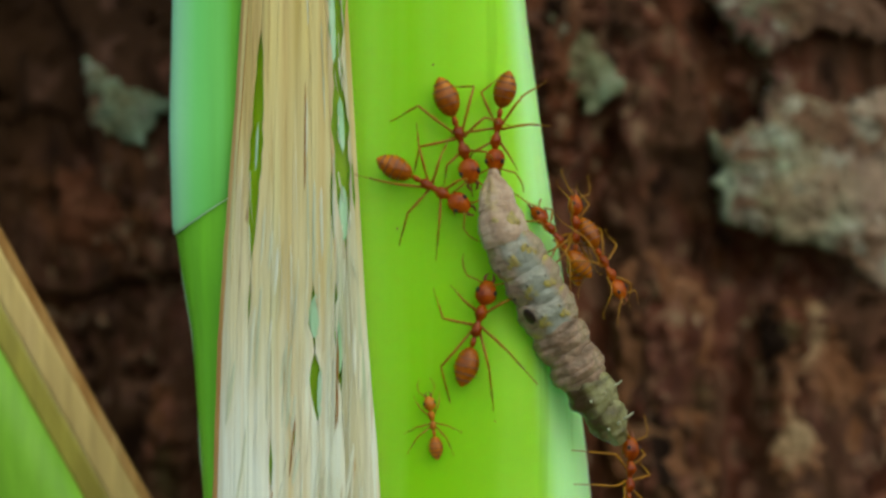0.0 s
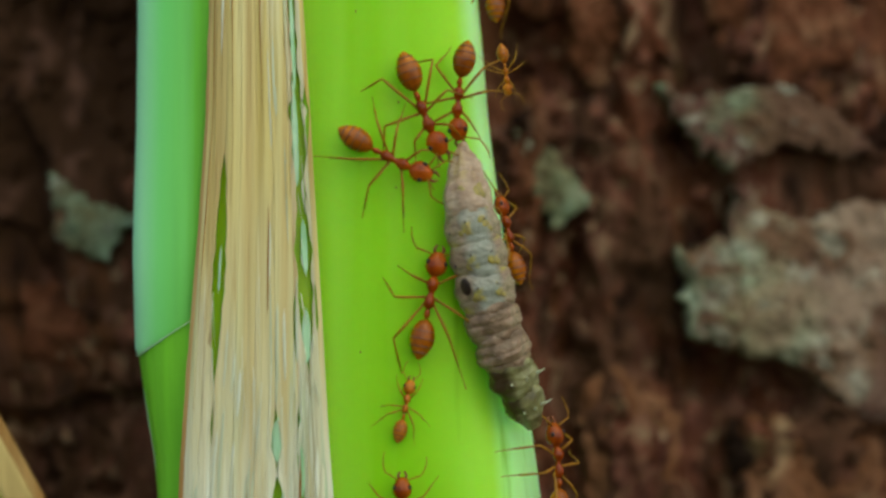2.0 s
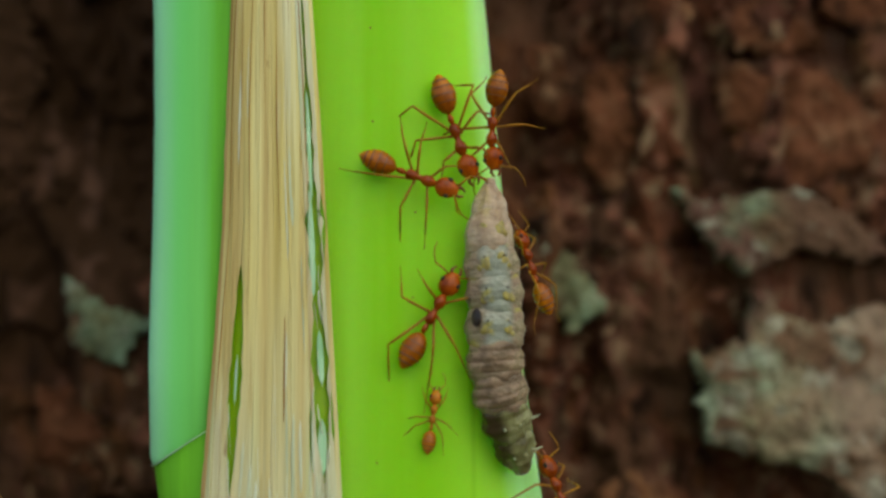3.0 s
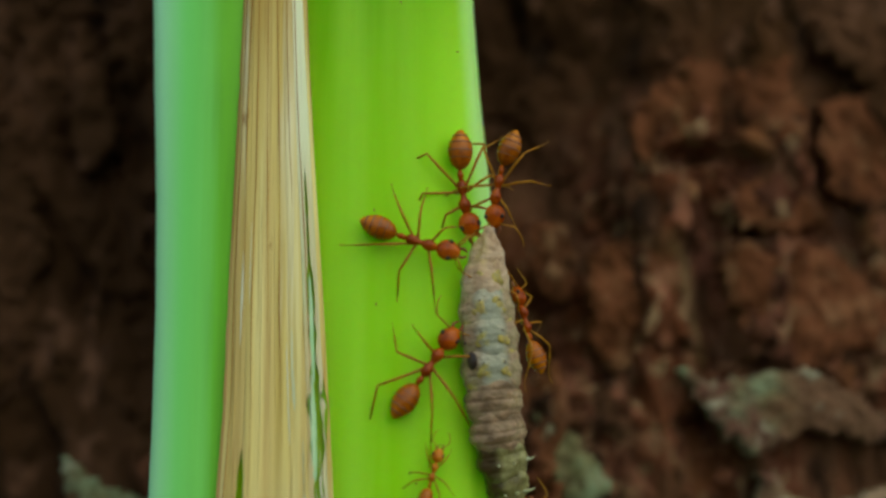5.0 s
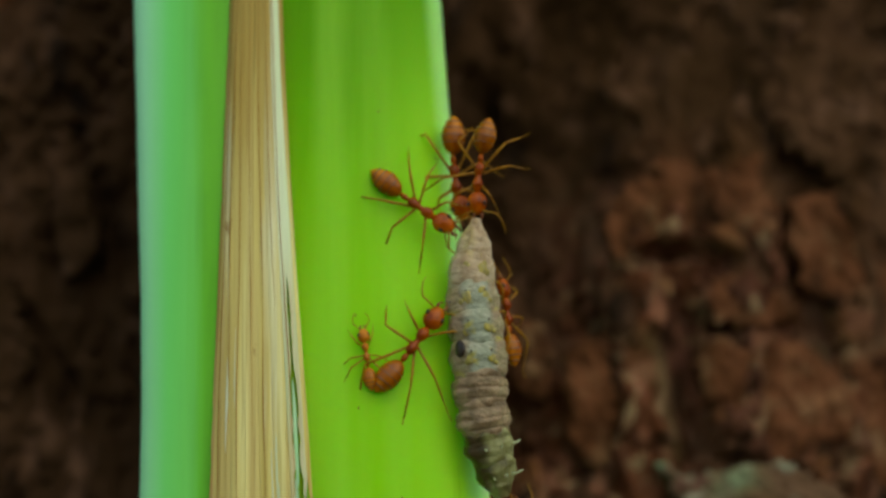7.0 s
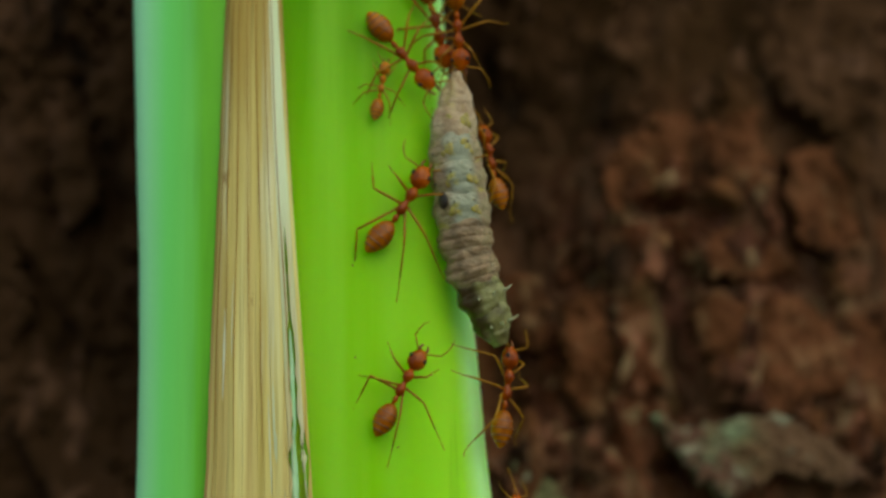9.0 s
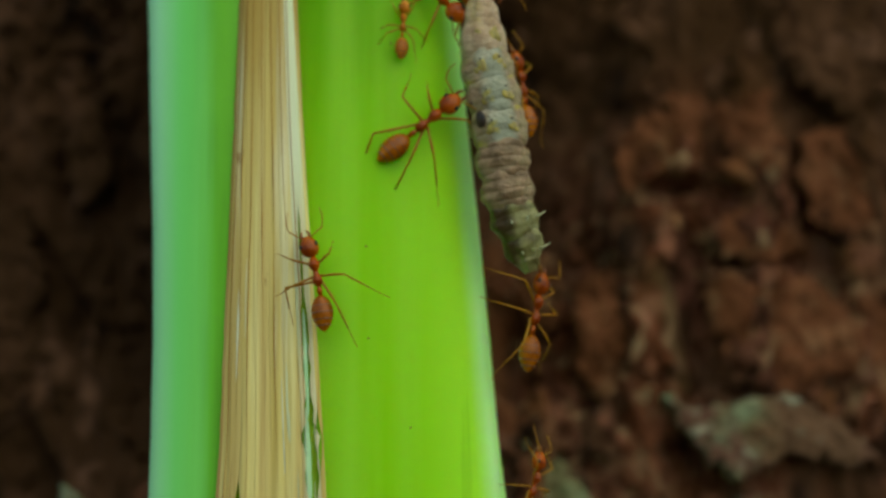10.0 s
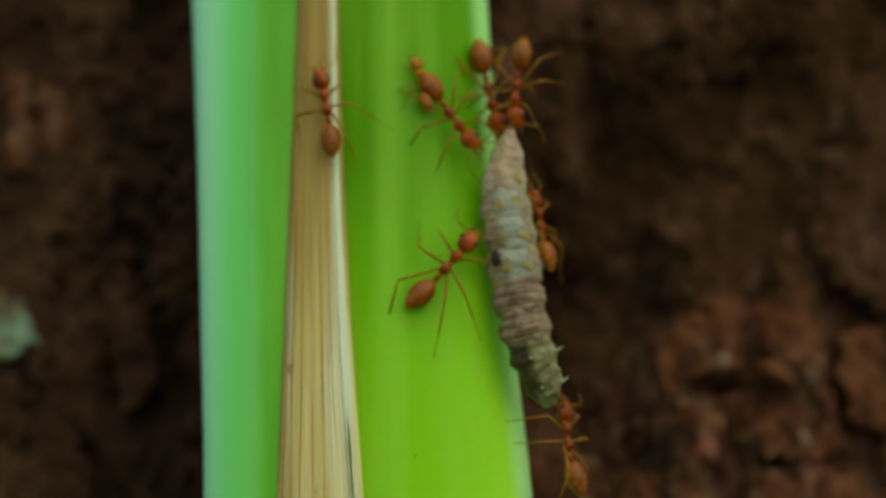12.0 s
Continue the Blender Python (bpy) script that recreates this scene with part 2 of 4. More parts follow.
GASTER = material("honey_gaster", [(0.128, 0.028, 0.001), (0.249, 0.067, 0.002), (0.336, 0.106, 0.003), (0.452, 0.162, 0.008)], 800, (1, 1, 1), 0.25, 0.5, 5000, 0.25, coat=0.06, sub=0.08, sub_color=(1, 0.4, 0.05), vary=0.16, dist=0.00008)
ANT_PALE = material("pale_amber_cuticle", [(0.24, 0.065, 0.003), (0.36, 0.115, 0.005), (0.46, 0.16, 0.010), (0.58, 0.24, 0.03)], 800, (1, 1, 1), 0.3, 0.4, 5000, 0.22, coat=0.06, sub=0.15, sub_color=(1, 0.4, 0.05), dist=0.00008)
LEG_PALE = material("pale_leg", [(0.24, 0.10, 0.005), (0.36, 0.17, 0.012)], 900, (1, 1, 1), 0.35, 0.1, 9000, 0.25, sub=0.15, sub_color=(1, 0.5, 0.05), dist=0.00003)
BAND = material("faint_band", [(0.115, 0.026, 0.002), (0.16, 0.042, 0.003)], 900, rough=0.3, dist=0.00003)
RING = material("brown_ring", [(0.15, 0.035, 0.006), (0.20, 0.055, 0.009)], 900, rough=0.4, dist=0.00003)
LEG = material("amber_leg", [(0.200, 0.080, 0.003), (0.310, 0.145, 0.007)], 900, (1, 1, 1), 0.35, 0.1, 9000, 0.25, sub=0.12, sub_color=(1, 0.4, 0.05), dist=0.00003)
EYE = material("black_eye", [(0.012, 0.008, 0.006), (0.02, 0.012, 0.01)], 900, rough=0.4, spec=0.3, dist=0.00002)
GRUB = material("grub_skin", [(0.109, 0.068, 0.040), (0.184, 0.124, 0.077), (0.276, 0.188, 0.126), (0.209, 0.164, 0.089), (0.352, 0.257, 0.173)], 520, (1.3, 1, 1), 0.4, 0.8, 2600, 0.3, coat=0.08, sub=0.2, sub_color=(1, 0.7, 0.5), dist=0.0002)
streaks(GRUB, (0.13, 0.088, 0.052), 420, 0.54, 0.72, (2.0, 0.7, 1))
GRUB_GREEN = material("grub_saddle_skin", [(0.126, 0.084, 0.050), (0.226, 0.160, 0.104), (0.318, 0.232, 0.155), (0.243, 0.208, 0.118), (0.377, 0.297, 0.207)], 520, (1.3, 1, 1), 0.4, 0.8, 2600, 0.3, coat=0.08, sub=0.2, sub_color=(0.9, 1, 0.7), dist=0.0002)
marking(GRUB_GREEN, "Y", 1.45, 0.4, (0.25, 0.275, 0.225), 0.9, 700, True)
streaks(GRUB_GREEN, (0.34, 0.30, 0.06), 480, 0.58, 0.68, (1.2, 1, 1))
streaks(GRUB_GREEN, (0.42, 0.40, 0.33), 380, 0.56, 0.72, (1.2, 1, 1))
streaks(GRUB_GREEN, (0.12, 0.085, 0.052), 560, 0.60, 0.74, (1.6, 1, 1))
GRUB_PINK = material("grub_pink_skin", [(0.218, 0.140, 0.085), (0.335, 0.237, 0.159), (0.435, 0.337, 0.247), (0.368, 0.304, 0.185)], 420, (1.1, 1, 1), 0.4, 0.6, 2600, 0.3, coat=0.08, sub=0.3, sub_color=(1, 0.7, 0.5), dist=0.0002)
streaks(GRUB_PINK, (0.40, 0.32, 0.12), 380, 0.56, 0.72, (0.8, 1.2, 1))
GRUB_TAIL = material("grub_tail_skin", [(0.039, 0.029, 0.009), (0.094, 0.083, 0.028), (0.172, 0.169, 0.069), (0.265, 0.270, 0.132), (0.148, 0.101, 0.040)], 420, (1, 1, 0.8), 0.35, 0.6, 2600, 0.3, coat=0.1, sub=0.1, sub_color=(1, 0.9, 0.5), dist=0.00015)
marking(GRUB_TAIL, "Y", -0.2, -1.2, (0.05, 0.032, 0.012), 0.8, 600)
YELLOW = material("yellow_spot", [(0.22, 0.17, 0.08), (0.30, 0.25, 0.06), (0.38, 0.32, 0.06)], 1300, rough=0.45, sub=0.1, dist=0.00008)
SPOT = material("dark_spot", [(0.012, 0.008, 0.006), (0.045, 0.025, 0.018)], 900, rough=0.35, dist=0.00004)
SPINE = material("pale_spine", [(0.36, 0.42, 0.26), (0.50, 0.55, 0.38)], 900, rough=0.35, sub=0.2, dist=0.00004)
LEAF = material("green_blade", [(0.14, 0.36, 0.015), (0.20, 0.48, 0.03), (0.27, 0.56, 0.05)], 120, (1, 1, 0.1), 0.45, 0.2, 900)
LEAF_RIM = material("tan_blade_rim", [(0.38, 0.27, 0.08), (0.56, 0.42, 0.15), (0.68, 0.55, 0.24)], 200, (1, 1, 0.06), 0.6, 0.4, 1200)
LEAF_YELLOW = material("yellowing_leaf", [(0.26, 0.22, 0.03), (0.36, 0.33, 0.05), (0.34, 0.42, 0.04)], 160, (1, 1, 0.1), 0.5, 0.3, 1000)
SOIL = material("soil", [(0.03, 0.02, 0.012), (0.07, 0.045, 0.026), (0.11, 0.08, 0.05)], 30, rough=0.95, bump=1.0, fine=300, dist=0.004)


# ---- mesh helpers ----
def part(name, bm, mat, parent=None, label="", smooth=True):
    me = bpy.data.meshes.new(name)
    bm.normal_update()
    bm.to_mesh(me)
    bm.free()
    me.materials.append(mat)
    if smooth:
        me.polygons.foreach_set("use_smooth", [True] * len(me.polygons))
    ob = new(name, me)
    ob.parent = parent
    return tagged(ob, label)


def shared(name, mesh, parent, m=None):
    ob = new(name, mesh)
    ob.parent = parent
    if m is not None:
        ob.matrix_basis = m
    return ob


def loft(rings, closed=True, caps=True):
    """A skin over rings of equal length."""
    bm = bmesh.new()
    vs = [[bm.verts.new(p) for p in r] for r in rings]
    n = len(vs[0])
    for a, b in zip(vs, vs[1:]):
        for i in range(n if closed else n - 1):
            j = (i + 1) % n
            bm.faces.new((a[i], a[j], b[j], b[i]))
    if caps and closed:
        bm.faces.new(vs[0][::-1])
        bm.faces.new(vs[-1])
    bmesh.ops.recalc_face_normals(bm, faces=bm.faces)
    return bm


def tube(points, radii, sides=7):
    """A round tube along points, in mm."""
    pts = [Vector(p) * MM for p in points]
    rings = []
    ref = Vector((0.13, 0.31, 0.94))
    for i, p in enumerate(pts):
        d = (pts[min(i + 1, len(pts) - 1)] - pts[max(i - 1, 0)]).normalized()
        u = d.cross(ref).normalized()
        v = d.cross(u)
        r = radii[i] * MM
        rings.append([p + r * (math.cos(a) * u + math.sin(a) * v) for a in (2 * math.pi * k / sides for k in range(sides))])
    return loft(rings)


def body_of_turn(stations, sides=16, flat=1.0):
    """A body round the local x axis: stations of (x, radius, lift) in mm."""
    rings = []
    for x, r, z in stations:
        rings.append([Vector((x, r * math.cos(a), z + flat * r * math.sin(a))) * MM for a in (2 * math.pi * k / sides for k in range(sides))])
    return loft(rings)


def egg(cx, cz, half, r, sides=16, steps=9, blunt=1.0, flat=1.0, point=0.0):
    """An egg round x: centre, half length, radius; point narrows its rear end."""
    st = []
    for i in range(steps + 1):
        s = -math.cos(math.pi * i / steps)
        w = max(0.03, (1 - s * s)) ** (0.5 * blunt)
        w *= 1 - point * max(0.0, -s) ** 1.5
        st.append((cx + half * s, r * w, cz))
    return body_of_turn(st, sides, flat)


def lerp(z, zs, vs):
    return float(np.interp(z, zs, vs))


# ---- plan of the plant, mm ----
def stem_right(z):
    return lerp(z, [10, 26, 36, 49, 54, 63, 72, 81, 90, 99, 108, 117, 135], [12.2, 10.6, 9.3, 7.4, 6.7, 5.55, 4.8, 4.0, 3.05, 2.4, 1.87, 1.47, 0.8])


def sheath_left(z):
    return lerp(z, [15, 26, 36, 43, 48, 54, 63, 72, 81, 90, 99, 108, 117, 135], [-20.6, -21.3, -22.0, -23.2, -23.75, -23.75, -23.52, -23.45, -23.6, -23.95, -24.25, -24.6, -25.05, -26.0])


def husk_left(z):
    return lerp(z, [20, 27, 36, 45, 54, 63, 72, 81, 90, 99, 108, 117, 140], [-19.6, -19.4, -19.1, -18.48, -17.75, -17.18, -16.93, -16.6, -16.28, -15.98, -15.61, -15.3, -14.7])


def husk_right(z):
    return lerp(z, [20, 27, 36, 45, 54, 63, 72, 81, 90, 99, 108, 117, 140], [-5.4, -5.85, -6.65, -7.3, -7.92, -8.5, -9.15, -9.85, -10.52, -11.08, -11.45, -11.65, -12.1])


def stem_y(x, z):
    r = stem_right(z)
    u = max(-0.97, min(0.97, (x - (r - 17) / 2) / ((r + 17) / 2)))
    return 8 * (1 - (1 - u * u) ** 0.36)


def levels():
    """Heights in mm, close together where the plant is seen."""
    return [-500, -350, -200, -100, -50, -20] + [2.0 * k for k in range(0, 76)] + [160, 180, 220, 300, 420]


# ---- the trunk behind, with its relief ----
CREVICES = [  # x, z, x, z, width, depth
    (28.5, 82, 25.2, 64, 2.0, 3.2), (25, 64, 26.5, 55, 2.3, 4.0), (20.5, 47, 27, 41, 3.4, 3.2), (27, 41.8, 34.5, 39.5, 2.0, 4.3),
    (26.4, 38, 27.6, 15, 1.7, 3.2), (-40, 64, -37, 48, 3.2, 3.6), (-26, 39, -45, 37, 0.9, 2.2), (21.6, 89, 24.4, 88.6, 1.0, 3.6),
    (25.4, 88.9, 29.4, 87.9, 1.2, 3.6), (25, 85.5, 25.4, 71, 1.5, 3.2), (37, 98, 38.5, 89, 3.0, 3.6), (6, 95, 15, 112, 8.0, 5.0), (15, 105, 27, 118, 7.0, 3.6), (9, 72, 7, 100, 6.0, 4.6), (13, 84, 16, 100, 4.5, 3.6), (-30, 112, -34, 90, 5.0, 1.4),
    (13, 56, 14, 20, 2.2, 3.4), (16, 84, 17.5, 66, 1.2, 1.8), (-31, 95, -29, 70, 2.5, 2.9), (29, 69, 36, 67.5, 1.0, 2.5),
    (38, 84, 39, 74, 1.2, 2.2), (-40, 84, -36, 76, 2.0, 2.9), (30, 83.5, 36, 81, 0.9, 1.8), (19, 60, 17, 48, 1.2, 1.4), (-42, 98, -39, 72, 4.5, 1.6), (-35, 92, -33, 66, 2.5, 2.9),
]


def relief(x, z):
    """How far the bark stands out, mm."""
    wx = x + 1.6 * noise.noise((x * 0.22, z * 0.22, 3.1))
    wz = z + 1.6 * noise.noise((x * 0.22, z * 0.22, 7.7))
    h = 1.5 * noise.fractal((wx * 0.09, wz * 0.045, 0.5), 1.0, 2.0, 3)
    rag = 0.22 * noise.noise((x * 0.75, z * 0.6, 21.0)) + 0.10 * noise.noise((x * 1.7, z * 1.3, 5.0))
    for sx, sz, layer, tall in ((0.085, 0.045, 1.5, 1.3), (0.14, 0.085, 8.5, 0.9), (0.24, 0.15, 14.5, 0.6), (0.40, 0.26, 30.5, 0.4)):
        q = max(0.0, min(1.0, (noise.noise((wx * sx, wz * sz, layer)) + rag + 0.04) / 0.13))
        h += tall * (q * q * (3 - 2 * q) - 0.5)
    h += 0.45 * noise.fractal((wx * 0.55, wz * 0.22, 9.0), 0.75, 2.1, 5)
    for ax, az, bx, bz, w, d in CREVICES:
        dx, dz = bx - ax, bz - az
        s = max(0.0, min(1.0, ((wx - ax) * dx + (wz - az) * dz) / (dx * dx + dz * dz)))
        q = math.hypot(wx - ax - s * dx, wz - az - s * dz) / w
        if q < 1.6:
            h -= d * max(0.0, 1 - (q / 1.6) ** 2) ** 1.5
    return h


TRUNK_R = 300.0


def trunk_y(x):
    return 30 + TRUNK_R - math.sqrt(max(1.0, TRUNK_R ** 2 - x * x))


def build_trunk():
    a0 = 62 / TRUNK_R
    dense = np.linspace(-a0, a0, 310)
    angles = [math.pi * s for s in (-1.0, -0.8, -0.6, -0.4, -0.25, -0.14, -0.09)] + list(dense) + [math.pi * s for s in (0.09, 0.14, 0.25, 0.4, 0.6, 0.8)]
    zs = [-500, -300, -150, -80, -40, -15] + list(np.linspace(0, 135, 340)) + [150, 180, 240, 330, 450, 700, 1100, 1600, 2200, 2800]
    verts, faces = [], []
    for z in zs:
        inside = -1 < z < 136
        for a in angles:
            x = TRUNK_R * math.sin(a)
            r = TRUNK_R + (relief(x, z) if inside and abs(a) <= a0 + 1e-6 else 2.0 * noise.noise((a * 9, z * 0.02, 1.0)))
            r *= 1 - 0.00006 * max(0.0, z - 300) if not inside else 1
            verts.append((r * math.sin(a) * MM, (30 + TRUNK_R - r * math.cos(a)) * MM, z * MM))
    n = len(angles)
    for i in range(len(zs) - 1):
        for j in range(n):
            k = (j + 1) % n
            faces.append((i * n + j, i * n + k, (i + 1) * n + k, (i + 1) * n + j))
    top = len(verts)
    verts.append((0, (30 + TRUNK_R) * MM, 2.82))
    e = (len(zs) - 1) * n
    faces += [(e + j, e + (j + 1) % n, top) for j in range(n)]
    me = bpy.data.meshes.new("trunk")
    me.from_pydata(verts, [], faces)
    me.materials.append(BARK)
    me.polygons.foreach_set("use_smooth", [True] * len(me.polygons))
    return me


def edge_gap(px, pz, corners):
    """How far (x, z) lies inside an outline, mm; negative outside."""
    inside, best = False, 1e9
    m = len(corners)
    for i in range(m):
        (ax, az), (bx, bz) = corners[i], corners[(i + 1) % m]
        if (az > pz) != (bz > pz) and px < ax + (pz - az) * (bx - ax) / (bz - az):
            inside = not inside
        dx, dz = bx - ax, bz - az
        q = max(0.0, min(1.0, ((px - ax) * dx + (pz - az) * dz) / (dx * dx + dz * dz)))
        best = min(best, math.hypot(px - ax - q * dx, pz - az - q * dz))
    return best if inside else -best


def flake(name, corners, thick, mat, parent, seed, lift=0.6, label=""):
    """A raised bark flake: a ragged outline, an uneven curling face and a real edge. corners in mm (x, z)."""
    xs, zs = [c[0] for c in corners], [c[1] for c in corners]
    step = 0.32
    nx, nz = int((max(xs) - min(xs) + 3) / step), int((max(zs) - min(zs) + 3) / step)
    bm = bmesh.new()
    grid = {}
    for i in range(nx):
        for j in range(nz):
            x, z = min(xs) - 1.5 + i * step, min(zs) - 1.5 + j * step
            qx = x + 0.8 * noise.noise((x * 0.8, z * 0.8, seed)) + 0.5 * noise.noise((x * 2.3, z * 2.3, seed + 3))
            qz = z + 0.8 * noise.noise((x * 0.8, z * 0.8, seed + 5)) + 0.5 * noise.noise((x * 2.3, z * 2.3, seed + 7))
            d = edge_gap(qx, qz, corners)
            if d > 0:
                up = lift + thick * (1 - math.exp(-d / 1.1)) + (0.35 * math.exp(-d / 0.7) if lift > 0.5 else 0.0)
                up += 0.55 * noise.fractal((x * 0.22, z * 0.22, seed), 0.9, 2.0, 3) + 0.45 * noise.fractal((x * 0.75, z * 0.6, seed + 2), 0.8, 2.1, 4)
                grid[i, j] = bm.verts.new((x * MM, (trunk_y(x) - up) * MM, z * MM))
    for i, j in list(grid):
        q = [grid.get(k) for k in ((i, j), (i + 1, j), (i + 1, j + 1), (i, j + 1))]
        if all(q):
            bm.faces.new(q)
    bmesh.ops.delete(bm, geom=[v for v in bm.verts if not v.link_faces], context="VERTS")
    rim = bmesh.ops.extrude_edge_only(bm, edges=[e for e in bm.edges if e.is_boundary])
    for v in rim["geom"]:
        if isinstance(v, bmesh.types.BMVert):
            v.co.y += 3.0 * MM
    bmesh.ops.recalc_face_normals(bm, faces=bm.faces)
    return part(name, bm, mat, parent, label)


ground_bm = bmesh.new()
gv = [ground_bm.verts.new((x, y, -0.46)) for x, y in ((-3000, -3000), (3000, -3000), (3000, 3000), (-3000, 3000))]
ground_bm.faces.new(gv)
ground = tagged(part("ground", ground_bm, SOIL, None, "bare brown soil under the tree"), kind="structure")

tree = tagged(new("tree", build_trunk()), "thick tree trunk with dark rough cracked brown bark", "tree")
LICHENED = "pale grey-green lichened bark flake"
flake("bark_flake", [(22.4, 54.6), (24.6, 53.6), (27, 54.4), (28.6, 56.5), (28.9, 59.8), (30.4, 59.8), (32, 57.6), (36, 56.6), (41, 58.6), (48, 57), (48, 36), (41, 37.6), (36, 41.6), (33.4, 43.4), (29.9, 43.2), (26.8, 44.9), (24.3, 45.6), (23.8, 48.2), (24.2, 51.2)], 1.6, LICHEN, tree, 1.0, 1.5, LICHENED)
flake("bark_flake", [(21.6, 69.9), (24.9, 68), (28, 68.3), (31.4, 69.3), (34.8, 69), (39, 66.5), (43, 63.5), (40, 62), (34.5, 63.2), (31.4, 62.2), (28.8, 60.7), (26.8, 61.6), (24.9, 64.3), (23.1, 66.3)], 1.2, LICHEN_THIN, tree, 2.0, 1.4, LICHENED)
flake("bark_flake", [(8.3, 65), (12.2, 64), (15.8, 58), (12.9, 55.6), (9.3, 58.2)], 1.0, LICHEN_THIN, tree, 3.0, 0.5, LICHENED)
flake("bark_flake", [(-35.6, 61.8), (-31.4, 58.6), (-26.5, 56.8), (-30.2, 52.4), (-34.6, 54.6)], 1.0, LICHEN_THIN, tree, 4.0, 1.8, LICHENED)
flake("bark_flake", [(17.5, 91), (19.5, 96), (23.5, 99), (28, 97.5), (33, 99.5), (34.2, 94), (34.6, 88.5), (31, 91.2), (26.5, 91), (21.5, 90.8), (19, 87.5)], 0.5, PLATE, tree, 5.0, -0.35)
flake("bark_flake", [(28.8, 37.2), (33, 38.5), (37, 36), (43, 37), (46, 28), (42, 20), (33, 18), (29.2, 22), (30.2, 30)], 0.5, PLATE_PALE, tree, 8.0, -0.35)
flake("bark_flake", [(14, 41), (18, 43), (24.3, 38), (23.6, 28), (25.2, 20), (17, 17), (13.5, 24), (15, 33)], 0.5, PLATE_PALE, tree, 9.0, -0.35)
flake("bark_flake", [(32.5, 104), (35, 110.5), (40, 111), (46, 108), (47, 97), (41, 96), (36, 100)], 0.5, BARK, tree, 11.0, -0.35)
flake("bark_flake", [(25.8, 79), (28, 81.8), (31, 80.2), (36.5, 81), (41.5, 76.5), (43, 71.5), (38, 71.2), (35, 69), (29.4, 70.6), (27.6, 73.4)], 0.5, PLATE, tree, 13.0, -0.35)
flake("bark_flake", [(17.8, 86.2), (20, 87.6), (24.2, 87.2), (24.0, 85.2), (20.5, 84.4)], 0.5, PLATE_PALE, tree, 14.0, -0.35)
flake("bark_flake", [(8, 83.4), (11.4, 83), (13, 78), (11, 74.6), (8.4, 77)], 0.5, PLATE, tree, 15.0, -0.35)
flake("bark_flake", [(35.5, 95), (40, 96), (46, 93), (47, 84), (41, 82.5), (37, 86), (35.8, 90)], 0.5, PLATE, tree, 21.0, -0.35)
flake("bark_flake", [(27, 86.2), (30, 87), (34, 85.8), (37, 83.6), (33, 81.6), (28, 82.4)], 0.5, PLATE, tree, 22.0, -0.35)
flake("bark_flake", [(13, 80), (17, 82), (20.5, 79), (20, 73), (16.5, 68), (13.6, 71)], 0.5, PLATE, tree, 23.0, -0.35)
flake("bark_flake", [(40.5, 80), (47, 79), (48, 66), (43, 66), (41.8, 72)], 0.5, PLATE, tree, 24.0, -0.35)
flake("bark_flake", [(-46, 90), (-40, 88), (-37, 80), (-41, 74), (-47, 78)], 0.5, BARK, tree, 25.0, -0.35)
flake("bark_flake", [(-36.5, 100), (-32.4, 98), (-31, 90), (-35, 87)], 0.5, BARK, tree, 26.0, -0.35)
flake("bark_flake", [(-48, 124), (-41.5, 122), (-39.6, 116), (-43, 112), (-48, 113)], 0.5, PLATE, tree, 16.0, -0.35)
flake("bark_flake", [(-50, 101), (-44.6, 99), (-43.4, 95), (-46, 92.6), (-50, 93)], 0.8, LICHEN_THIN, tree, 17.0, 0.7, LICHENED)
flake("bark_flake", [(-38, 51), (-33, 50), (-30.6, 46), (-33, 42), (-38, 43)], 0.5, PLATE, tree, 18.0, -0.35)

# ---- the plant: stem, sheath, dry husk, lower leaf ----
def oval(xl, xr, y0, b, n=64, blunt=1.0):
    a, xc = (xr - xl) / 2, (xr + xl) / 2
    return [(xc + a * math.cos(t), y0 + b - b * math.copysign(abs(math.sin(t)) ** blunt, math.sin(t))) for t in (2 * math.pi * k / n for k in range(n))]


plant = tagged(new("plant"), "thick bright green plant stem with dry tan husk", "plant")
plant.location = (0, 0.008, -0.46)
PLANT_IN = Matrix.Translation((0, -0.008, 0.46))


def plant_part(name, bm, mat, parent=plant, label=""):
    ob = part(name, bm, mat, parent, label)
    if parent is plant:
        ob.matrix_basis = PLANT_IN
    return ob


rings = []
for z in levels():
    row = []
    for x, y in oval(-17, stem_right(z), 0, 8, 128, 0.72):
        w = 0.10 * noise.noise((x * 0.25, z * 0.03, 2.0)) + 0.05 * noise.noise((x * 1.1, z * 0.02, 5.0))
        w += 0.9 * math.exp(-((x - 5.0) / 3.2) ** 2 - ((z - 32) / 5.5) ** 2) - 0.4 * math.exp(-((x - 6.0) / 2.5) ** 2 - ((z - 42) / 5) ** 2)
        row.append(Vector((x, y - (w if y < 8 else 0), z)) * MM)
    rings.append(row)
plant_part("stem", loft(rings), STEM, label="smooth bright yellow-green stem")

rings = [[Vector((x, y, z)) * MM for x, y in oval(sheath_left(z) + 0.08, -5, 1.05, 6.6, blunt=0.68)] for z in levels() if z <= 70]
plant_part("inner_stalk", loft(rings), STALK, label="darker green inner stalk")

# the outer sheath ends below in a slanting free edge
rings = []
outer = [z for z in levels() if z > 50]
for k in range(3):
    row = []
    for x, y in oval(sheath_left(46) + 0.1 * (2 - k), -5, 0.95 + 0.1 * (2 - k), 6.6, blunt=0.62):
        row.append(Vector((x, y, 44 + max(0, x + 23) * 0.62 + 0.35 * k + 0.2 * noise.noise((x * 0.8, 0, 4)))) * MM)
    rings.append(row)
